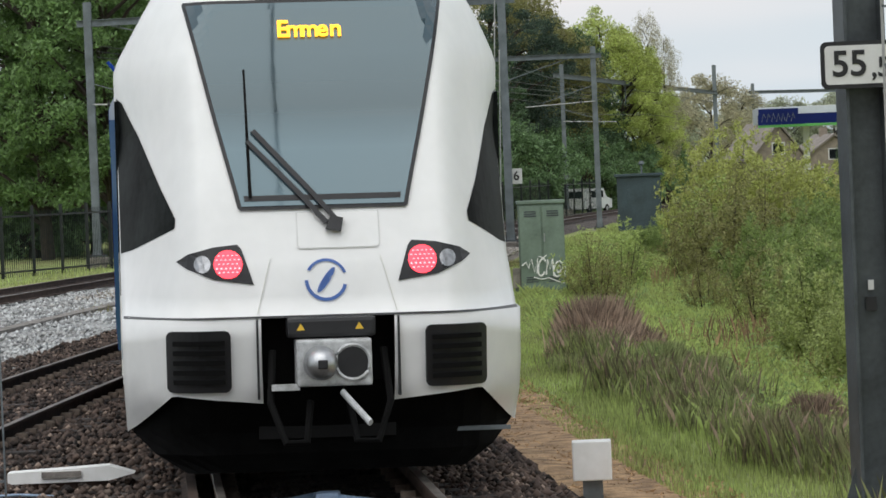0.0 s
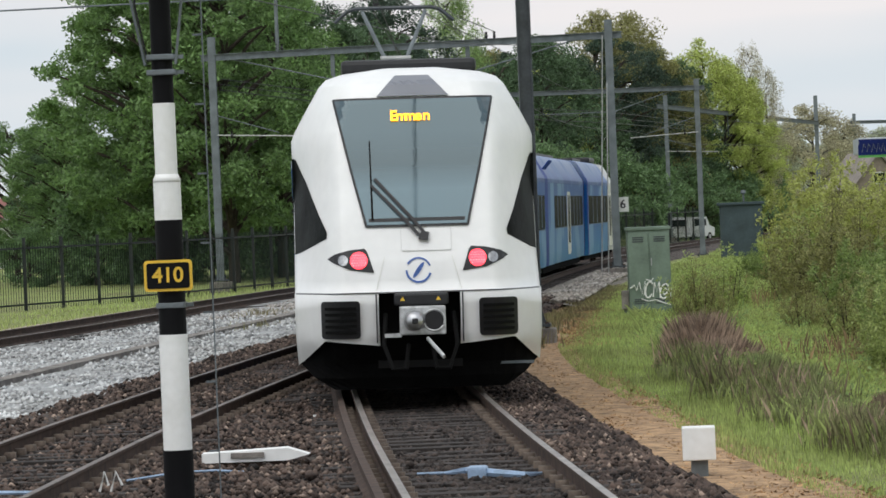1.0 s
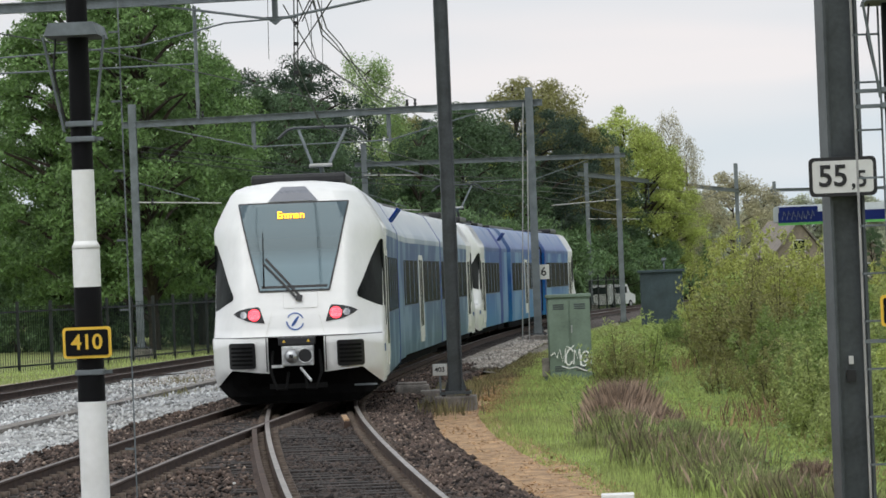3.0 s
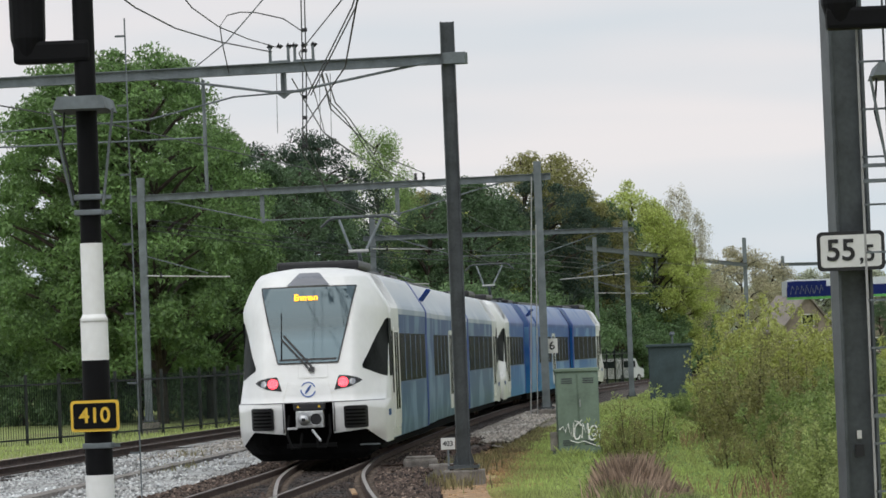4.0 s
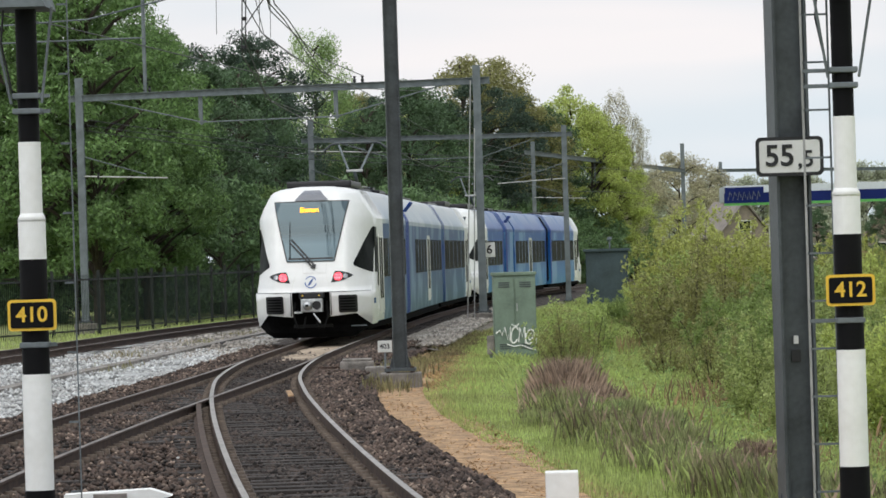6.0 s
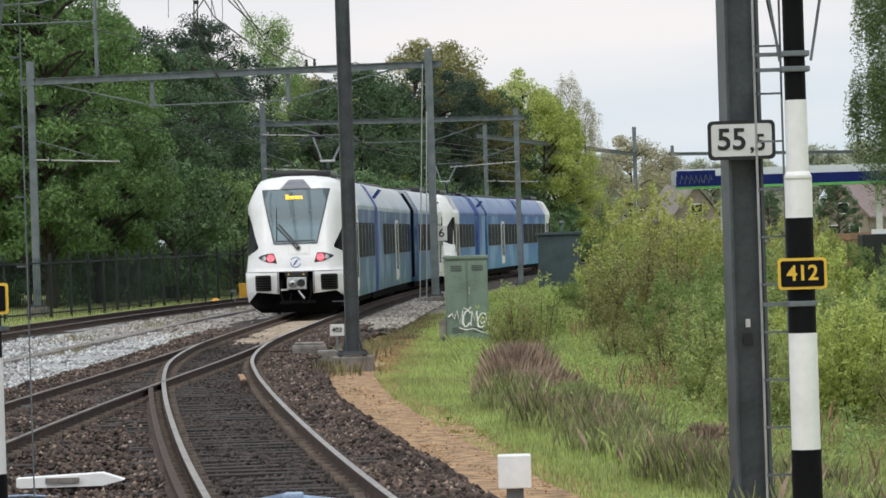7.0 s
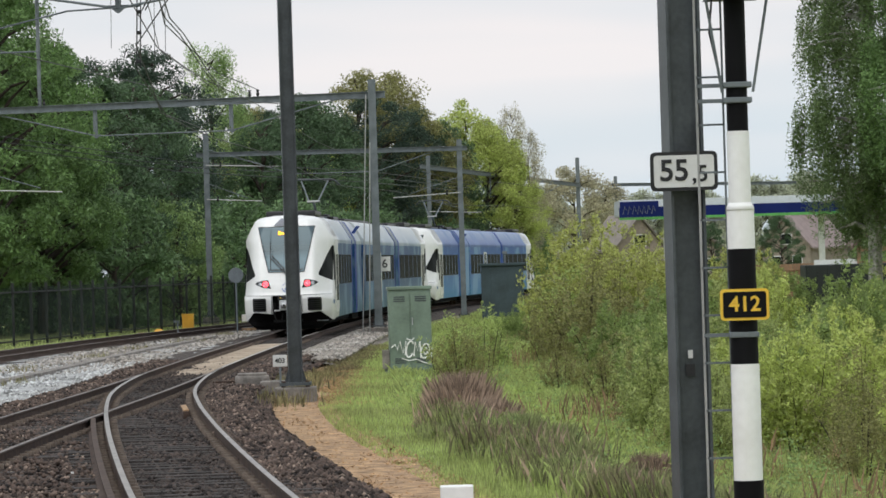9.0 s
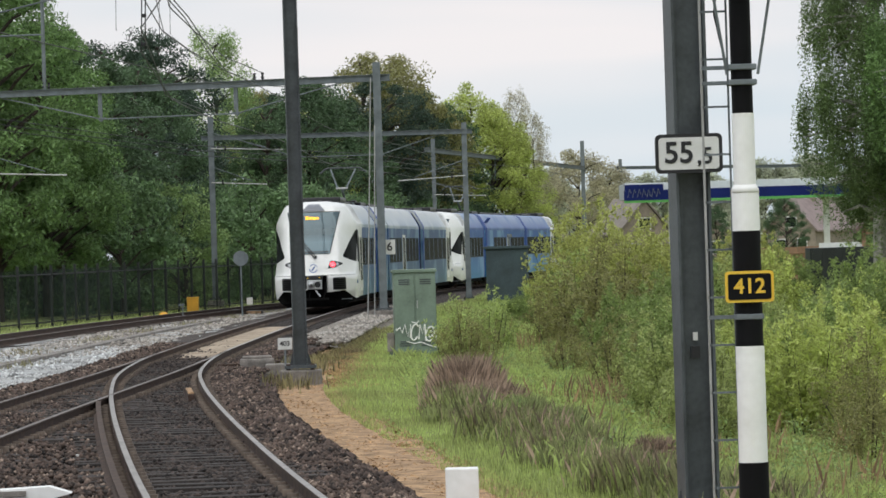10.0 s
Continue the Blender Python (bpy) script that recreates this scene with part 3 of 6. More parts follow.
def build_stones():
    rng = np.random.default_rng(5)
    octa = np.array([(1, 0, 0), (-1, 0, 0), (0, 1, 0), (0, -1, 0), (0, 0, 1), (0, 0, -1)], float)
    tri = np.array([(0, 2, 4), (2, 1, 4), (1, 3, 4), (3, 0, 4), (2, 0, 5), (1, 2, 5), (3, 1, 5), (0, 3, 5)])

    def heap(name, n, x_of, zb, size, material, label, y0=26, span=74, power=1.7):
        y = y0 + span * rng.random(n) ** power
        x = x_of(y)
        sz = size * (0.6 + 0.9 * rng.random((n, 1, 1)))
        v = octa[None] * sz * (0.55 + 0.8 * rng.random((n, 6, 1)))
        a = rng.random(n) * math.tau
        c, s = np.cos(a)[:, None], np.sin(a)[:, None]
        v = np.stack([v[..., 0] * c - v[..., 1] * s, v[..., 0] * s + v[..., 1] * c, v[..., 2] * 0.75], -1)
        v += np.stack([x, y, zb + rng.normal(0, 0.012, n) + 0.028 * np.sin(x * 2.3 + 0.7 * y) * np.sin(y * 0.53 + x)], -1)[:, None]
        f = tri[None] + (np.arange(n) * 6)[:, None, None]
        scatter(name, v.reshape(-1, 3), f.reshape(-1, 3), material, label, "ballast stones")

    mx = lambda y: np.interp(y, MAIN[:, 1], MAIN[:, 0])
    rx = lambda y: np.array([bed_x(v) for v in y])

    cx = lambda y: np.interp(y, RIGHT[:, 1], RIGHT[:, 0])

    def brown(y):
        u = rng.random(len(y))
        x = (mx(y) - 2.2) * (1 - u) + (rx(y) - 0.35) * u
        return np.where(np.abs(x - cx(y)) < 0.72, cx(y) + 0.8 + 0.9 * rng.random(len(y)), x)

    heap("ballast_stones", 52000, brown, -0.180, 0.036, M["stones"], "loose brown crushed stones between the rails")
    heap("edge_stones", 8000, lambda y: rx(y) - 0.45 + 0.4 * rng.random(len(y)), -0.33, 0.045, M["stones"], "loose brown stones along the edge of the bed")

    heap("oily_stones", 21000, lambda y: cx(y) + 1.4 * (rng.random(len(y)) - 0.5), -0.182, 0.034, M["stones_oily"], "oil-dark crushed stones between the rails")
    heap("light_ballast_stones", 5000, brown, -0.172, 0.032, M["stones_light"], "scattered lighter tan stones among the ballast")

    def pale(y):
        u = rng.random(len(y))
        return (np.interp(y, THIRD[:, 1], THIRD[:, 0]) - 1.5) * (1 - u) + (mx(y) - 2.0) * u

    def shoulder(y):
        return np.interp(y, RIGHT[:, 1], RIGHT[:, 0]) + 1.4 + 1.5 * rng.random(len(y))

    heap("shoulder_stones", 7000, shoulder, -0.235, 0.055, M["stones_shoulder"], "loose pale stones on the shoulder of the curve", 97, 57, 1.0)
    heap("far_pale_stones", 11000, lambda y: mx(y) - 6.2 + 4.0 * rng.random(len(y)), -0.235, 0.05, M["stones_shoulder"], "loose pale crushed stones farther along the line", 92, 60, 1.0)
    heap("pale_stones", 30000, pale, -0.222, 0.042, M["stones_pale"], "loose pale grey crushed stones")


# ---- masts and portals ----
def mast(x, y, top, w, tone, label, foot=True, zb=-0.05, turn=0.0, spin=0.0):
    m = thing("catenary_mast", pose(x, y, 0, 0, 0, turn), label, "catenary mast", "catenary masts")
    col = ibeam(w, w, w * 0.075, zb, top)
    col.transform(pose(0, 0, 0, 0, 0, spin))
    part("column", col, tone, m)
    if foot:
        bm = box(-w * 1.1, w * 1.1, -w * 0.9, w * 0.9, zb - 0.06, zb)
        for sx in (-1, 1):
            slab([(sx * w * 0.5, zb), (sx * w * 0.8, zb), (sx * w * 0.5, zb + w * 1.0)], -0.012, 0.012, bm)
        part("foot_plate", bm, M["mast_dark"], m, "dark gusseted foot plate")
        part("concrete_foot", box(-w * 1.45, w * 1.45, -w * 1.3, w * 1.3, -0.9, zb - 0.09, 0.03), M["concrete"], m, "rain-streaked concrete block")
        for sx in (-0.85, 0.85):
            part("anchor_bolt", box(sx * w - 0.04, sx * w + 0.04, -w * 0.7 - 0.03, -w * 0.7 + 0.03, zb - 0.13, zb + 0.03), M["rust"], m)
    return m


def beam_between(a, b, size, tone, label, name="portal_beam", truss=None):
    """A cross beam from a to b, with a hung tie rod below it."""
    a, b = Vector(a), Vector(b)
    d = b - a
    m = thing(name, Matrix.Translation(a) @ pose(0, 0, 0, 0, 0, math.degrees(math.atan2(d.y, d.x))), label, "portal beam", "portal beams")
    n = d.length
    part("girder", box(0, n, -size * 0.1, size * 0.1, -size / 2, size / 2), tone, m)
    part("top_flange", box(0, n, -size * 0.55, size * 0.55, size / 2 + 0.003, size / 2 + 0.022), tone, m)
    part("bottom_flange", box(0, n, -size * 0.62, size * 0.62, -size / 2 - 0.02, -size / 2 - 0.003), tone, m)
    if truss:
        x0, x1, x2, x3, drop = truss
        part("tie_rod", tube([(x0, 0, -0.05), (x1, 0, -drop), (x2, 0, -drop), (x3, 0, -0.05)], 0.028, 6), tone, m)
        for x in (x1, x2):
            part("strut", box(x - 0.04, x + 0.04, -0.04, 0.04, -drop, -size / 2 - 0.025), tone, m)
            part("gusset", slab([(x - 0.2, -drop + 0.06), (x + 0.2, -drop + 0.06), (x, -drop - 0.1)], -0.02, 0.02), tone, m)
    return m


def insulator(points, tone=None):
    bm = bmesh.new()
    for p in points:
        p = Vector(p)
        tube([p, p + Vector((0, 0, 0.08)), p + Vector((0, 0, 0.16)), p + Vector((0, 0, 0.24))], [0.035, 0.065, 0.035, 0.065], 8, bm)
    return bm


def wire(points, r, tone, label, name="overhead_wire"):
    return tagged(part(name, tube(points, r, 5), tone), label, "wire", "overhead wires")


def cantilever(x, y, z, dx, label):
    """A contact-wire bracket on a mast: tube, stay and insulator."""
    m = thing("cantilever_arm", pose(x, y, z), label, "bracket", "cantilever arms")
    part("arm_tube", tube([(0, 0, 0), (dx, -0.3, -0.16)], 0.03, 6), M["wire_pale"], m)
    part("stay", tube([(0, 0, 0.75), (dx * 0.75, -0.2, 0.0)], 0.02, 5), M["galv"], m)
    part("insulator", insulator([(dx * 0.2, -0.05, -0.12)]), M["black"], m)
    return m


def build_portals():
    dark = "dark grey steel overhead-line mast on a concrete foot"
    grey = "galvanised steel overhead-line mast on a concrete foot"
    km = mast(2.13, 32.5, 9.5, 0.30, M["mast_dark"], "dark grey steel mast carrying a distance sign", zb=-0.28, spin=-80)
    part("tag", box(-0.01, 0.03, -0.045, -0.028, 1.28, 1.35), M["plate_white"], km, "small white tag")
    part("tag", box(-0.03, 0.045, -0.045, -0.028, 1.13, 1.23), M["black"], km, "small dark number tag")
    sign = thing("distance_sign", pose(2.12, 32.27, 2.88, 0, 0, 0), "white enamel distance sign with black border and digits", "sign")
    part("back", rounded(0.287, 0.167, 0.045, -0.012, 0.012), M["black"], sign, "black rim")
    part("face", rounded(0.257, 0.137, 0.03, -0.018, -0.0125), M["plate_white"], sign)
    for z in (-0.09, 0.09):
        part("clamp", box(-0.2, 0.2, 0.0125, 0.1, z - 0.015, z + 0.015), M["galv"], sign)
    writing("55", 0.255, M["black"], sign, pose(-0.085, -0.021, 0.0) @ FACE)
    writing(",5", 0.195, M["black"], sign, pose(0.135, -0.021, -0.03) @ FACE)

    mast(-2.78, 72.2, 8.45, 0.27, M["mast_dark"], dark, zb=-0.02, spin=-86)
    mast(-17.5, 74.5, 8.3, 0.27, M["mast_dark"], dark, zb=0.02)
    p = beam_between((-18.2, 74.6, 7.75), (-2.5, 72.2, 7.75), 0.16, M["galv"], "long grey portal beam over the tracks", truss=(9.7, 12.34, 12.36, 15.2, 0.5))
    for x0 in (12.08, 12.57):
        rack = part("insulator_rack", box(x0, x0 + 0.41, -0.05, 0.05, 0.10, 0.14), M["galv"], p, "small rack with dark insulators")
        for x in (x0, x0 + 0.36):
            part("rack_post", box(x, x + 0.045, -0.03, 0.03, 0.142, 0.40), M["galv"], rack)
        for x in (x0 - 0.02, x0 + 0.17, x0 + 0.36):
            part("insulator", tube([(x, 0, 0.39), (x + 0.03, 0, 0.44), (x + 0.06, 0, 0.39), (x + 0.09, 0, 0.44)], [0.03, 0.045, 0.03, 0.04], 8), M["black"], rack)
    part("mast_clamp", box(15.5, 15.95, -0.16, 0.16, -0.11, 0.11, 0.01), M["galv"], p)

    mast(-2.16, 134.0, 8.75, 0.27, M["galv"], grey, zb=0.05)
    mast(-16.8, 138.3, 8.95, 0.27, M["galv"], grey, zb=0.05)
    p = beam_between((-17.2, 138.4, 8.2), (-1.7, 133.9, 8.15), 0.2, M["galv"], "galvanised portal beam between two masts", truss=(1.0, 5.2, 10.4, 14.6, 1.05))
    part("hanger", box(2.98, 3.09, -0.05, 0.05, 0.0, 4.2), M["galv"], p, "galvanised post above the beam")
    for x in (3.0, 3.2, 11.1, 11.4):
        part("insulator", insulator([(x, 0, 0.12)]), M["black"], p)
    for x in (5.1, 10.3):
        part("hanger", box(x, x + 0.05, -0.04, 0.04, -0.9, -0.12), M["galv"], p)
    plate = thing("number_plate", pose(-1.91, 134.2, 2.2), "white enamel plate with a black figure on the mast", "sign")
    part("face", box(-0.22, 0.22, -0.01, 0.01, -0.26, 0.26, 0.005), M["plate_white"], plate)
    writing("6", 0.42, M["black"], plate, pose(0.02, -0.013, 0) @ FACE)
    for dx, dz in ((-0.35, 8.2), (-0.2, 6.5)):
        wire([(-2.16 + dx * 1.6, 133.6, -0.2), (-2.16 + dx * 0.6, 133.7, dz)], 0.022, M["wire_pale"], "pale stay wire beside the mast")

    mast(-10.75, 178.0, 8.6, 0.26, M["galv"], grey, zb=0.05)
    mast(1.17, 180.0, 8.03, 0.25, M["galv"], grey, zb=-0.3)
    beam_between((-11.2, 178.0, 7.6), (1.55, 180.0, 7.6), 0.18, M["galv"], "galvanised portal beam over the far tracks", truss=(1.5, 4.5, 8.5, 11.5, 1.0))
    mast(-0.45, 250.0, 9.3, 0.27, M["galv"], grey, zb=0.0)
    mast(12.4, 330.0, 11.0, 0.34, M["galv"], grey, zb=0.0)
    beam_between((-1.0, 250.0, 8.6), (12.6, 330.0, 10.3), 0.26, M["galv"], "galvanised portal beam over the far tracks", truss=(20, 30, 52, 70, 1.6))
    mast(19.0, 400.0, 10.8, 0.34, M["galv"], grey, zb=0.0)
    beam_between((18.6, 400.0, 9.9), (40.0, 420.0, 9.9), 0.3, M["galv"], "galvanised portal beam over the far tracks")
    for x, y, z, dx in ((-16.8, 138.2, 5.35, 3.2), (-10.75, 177.8, 5.5, 2.6), (-0.45, 249.7, 5.6, 3.4), (-10.75, 177.8, 7.1, 3.4), (1.17, 179.8, 5.5, -3.2)):
        cantilever(x, y, z, dx, "pale bracket arm that holds the contact wire")


def build_wires():
    for off, z in ((0.0, 5.55), (-0.15, 7.0)):
        line = MAIN[::16]
        pts = [(p[0] + off, p[1], z - 0.12 * math.sin(i * 0.8)) for i, p in enumerate(line) if 76 < p[1] < 330]
        pts.insert(0, (-5.7 + off, 73.0, min(z + 0.55, 7.6)))
        wire(pts, 0.013, M["wire"], "dark overhead wire along the track")
    # contact and carrying wires of the near tracks, towards and past the camera's end of the line
    for line, dx in ((RIGHT, 0.15),):
        near = [(float(p[0]) + dx * (1 if i % 2 else -1), float(p[1])) for i, p in enumerate(line[::24]) if p[1] < 96]
        x0, y0 = near[0]
        gx = (near[1][0] - x0) / (near[1][1] - y0)
        near = [(x0 + gx * (y - y0), y) for y in (-45.0, -20.0, -5.0)] + near
        wire([(x, y, 5.52) for x, y in near], 0.010, M["wire"], "thin contact wire over the near track")
        wire([(x, y, 6.25 + 0.65 * abs(math.cos((y - 73) / 62 * math.pi))) for x, y in near], 0.009, M["wire"], "thin carrying wire over the near track")
    # feeder cables that meet on the rack of the near portal
    wire([(-7.3, 48, 7.95), (-7.15, 54, 7.75), (-7.02, 58, 7.64), (-6.86, 62, 7.65), (-6.72, 68, 7.90), (-6.20, 72.7, 8.06)], 0.013, M["wire"], "dark sagging feeder cable on the portal rack")
    wire([(-6.2, 50, 8.1), (-6.3, 56, 7.92), (-6.36, 60, 7.79), (-6.44, 65, 7.91), (-6.29, 69, 8.01), (-6.02, 72.7, 8.12)], 0.011, M["wire"], "dark sagging feeder cable on the portal rack")
    wire([(-5.5, 68, 9.1), (-6.26, 70, 8.64), (-7.00, 72, 8.23), (-8.00, 74, 7.80)], 0.012, M["galv"], "grey slanting stay above the portal beam")
    for k in (0.0, 0.06):
        wire([(-2.9 + k, 53, 8.25), (-3.94 + k, 62, 7.86), (-4.76 + k, 68, 7.61), (-5.53 + k, 72.7, 7.2)], 0.014, M["wire"], "dark double feeder cable down to the portal")
    for k in (0.0, 0.10):
        wire([(-5.26 + k, 72.7, 7.59), (-5.75 + k, 82, 7.66), (-5.98 + k, 90, 8.01 - 0.2), (-6.83 + k, 115, 8.10), (-7.39 + k, 134, 8.40)], 0.015, M["wire"], "dark feeder cable sagging between portals")
    wire([(-5.24, 72.7, 7.62), (-5.9, 84, 7.66), (-6.11, 95, 7.80), (-6.66, 118, 8.30), (-6.17, 134, 8.50)], 0.015, M["wire"], "dark feeder cable sagging between portals")
    wire([(-7.04, 72.7, 7.69), (-7.10, 72.2, 8.24), (-7.13, 72.2, 8.56), (-6.98, 72.2, 8.76), (-6.72, 72.2, 8.81), (-6.44, 72.2, 8.79), (-5.93, 72.4, 8.67), (-5.57, 72.7, 8.42)], 0.012, M["wire"], "dark looped jumper cable above the beam")
    lat = thing("lattice_post", Matrix(), "thin dark feeder post through the portal beam", "post")
    for x in (-5.69, -5.62):
        part("chord", tube([(x, 73.0, 6.14), (x + 0.05, 73.0, 7.6), (x + 0.11, 73.0, 11.5)], 0.013, 5), M["wire"], lat)
    for z in (6.2, 6.75, 7.15, 8.05, 8.45):
        part("collar", box(-5.70 + (z - 6.14) * 0.035, -5.60 + (z - 6.14) * 0.035, 72.96, 73.04, z, z + 0.07, 0.01), M["black"], lat)
    part("tail", tube([(-5.88, 73.0, 6.50), (-5.93, 73.0, 6.30), (-5.85, 73.0, 6.36), (-5.70, 73.0, 6.40), (-5.60, 73.0, 6.28), (-5.62, 73.0, 6.14)], 0.010, 5), M["wire"], lat)
    for x, z0, z1 in ((-6.16, 6.5, 7.7), (-5.33, 6.3, 7.6), (-5.12, 6.4, 7.6)):
        wire([(x, 72.9, z0), (x + 0.03, 72.8, z1)], 0.006, M["wire"], "thin dropper wire below the portal beam")
    # long wires that cross the picture from the left
    wire([(-14, 40, 6.6), (-9.5, 75, 6.9), (-6.5, 110, 7.1), (-4.2, 134, 7.9)], 0.014, M["wire"], "dark cable falling towards the far portal")
    wire([(-17.5, 74.5, 6.6), (-8.7, 73.4, 6.9), (-7.0, 73.1, 7.25), (-5.6, 73, 7.3)], 0.018, M["galv"], "grey cross-span cable under the portal")
    wire([(-17.5, 74.5, 6.5), (-7.6, 73.3, 6.5), (-7.6, 73.15, 7.6)], 0.018, M["galv"], "grey cross-span cable under the portal")
    for k in range(3):
        wire([(-16.5, 138, 7.0 + 0.2 * k), (-10, 150, 6.1 + 0.2 * k), (-3.0, 170, 5.9 + 0.25 * k), (2, 216, 6.2 + 0.2 * k)], 0.015, M["wire"], "dark wire over the far tracks")


# ---- signals ----
def build_signal(x, y, number, ladder_side, head_side):
    m = thing("signal_mast", pose(x, y, 0), "black and white banded railway signal mast with a number plate", "signal mast", "signal masts")
    bands = [(-0.55, -0.42, 0.155, "sig_white"), (-0.42, 0.39, 0.118, "sig_black"), (0.39, 1.3, 0.113, "sig_white"), (1.3, 2.2, 0.108, "sig_black"),
             (2.2, 2.53, 0.108, "sig_white"), (2.53, 3.12, 0.088, "sig_white"), (3.12, 6.2, 0.083, "sig_black")]
    for z0, z1, r, tone in bands:
        bm = tube([(0, 0, z0), (0, 0, z1)], r, 32)
        part("band", bm, M[tone], m, "", False)
    part("collar", tube([(0, 0, 2.50), (0, 0, 2.53), (0, 0, 2.56)], [0.112, 0.105, 0.09], 20), M["sig_white"], m, "", True)
    part("foot", box(-0.22, 0.22, -0.22, 0.22, -0.6, -0.42, 0.03), M["concrete"], m, "concrete foot")
    plate = part("number_plate", rounded(0.19, 0.122, 0.03, -0.155, -0.135, 1.765), M["yellow"], m, "yellow-rimmed black number plate")
    part("plate_face", rounded(0.168, 0.1, 0.018, -0.162, -0.156, 1.765), M["sig_black"], plate)
    writing(number, 0.165, M["yellow"], plate, pose(0, -0.166, 1.765) @ FACE)
    for z in (1.53, 3.36, 3.48):
        part("clamp", box(-0.112, 0.112, -0.112, 0.112, z - 0.022, z + 0.022, 0.01), M["galv"], m)
        part("clamp_arm", box(min(0, -0.31 if ladder_side < 0 else 0.17), max(0, -0.31 if ladder_side < 0 else 0.17), -0.02, 0.02, z - 0.015, z + 0.015), M["galv"], m)
    thick = 0.009 if ladder_side < 0 else 0.005
    lad = part("ladder", box(ladder_side * 0.30 - thick, ladder_side * 0.30 + thick, 0.2, 0.218, -0.4, 4.9), M["wire_pale" if ladder_side < 0 else "galv"], m, "thin galvanised climbing rail")
    inner = 0.09 if ladder_side < 0 else 0.22
    if ladder_side < 0:
        part("ladder_stile", box(-0.10, -0.084, 0.2, 0.218, -0.4, 4.9), M["galv"], lad)
    for z in np.arange(-0.2, 4.8, 0.375 if ladder_side < 0 else 0.55):
        part("rung", box(min(ladder_side * inner, ladder_side * 0.30), max(ladder_side * inner, ladder_side * 0.30), 0.2, 0.216, z, z + 0.016), M["galv"], lad)
    part("platform", slab([(-0.22 if head_side < 0 else -0.26, 4.16), (0.2, 4.16), (0.17, 4.26), (-0.18 if head_side < 0 else -0.3, 4.26)], -0.35, 0.35), M["galv"], m, "grey service platform")
    for sx in (-1, 1):
        part("brace", tube([(sx * 0.12, -0.1, 3.42), (sx * 0.24, -0.25, 4.16)], 0.012, 5), M["galv"], m)
    arm = part("signal_arm", box(min(-0.05, head_side * 0.55), max(0.05, head_side * 0.55), -0.1, 0.1, 4.55, 4.72, 0.03), M["sig_black"], m, "black bracket of the signal head")
    part("signal_head", tube([(head_side * 0.44, 0, 4.6), (head_side * 0.44, 0, 4.75), (head_side * 0.44, 0, 5.4)], [0.1, 0.14, 0.15], 16), M["sig_black"], arm)
    part("cable", tube([(-0.17, 0, 4.2), (-0.2, 0, 3.9), (-0.11, 0, 3.45)], 0.009, 5), M["black"], m)


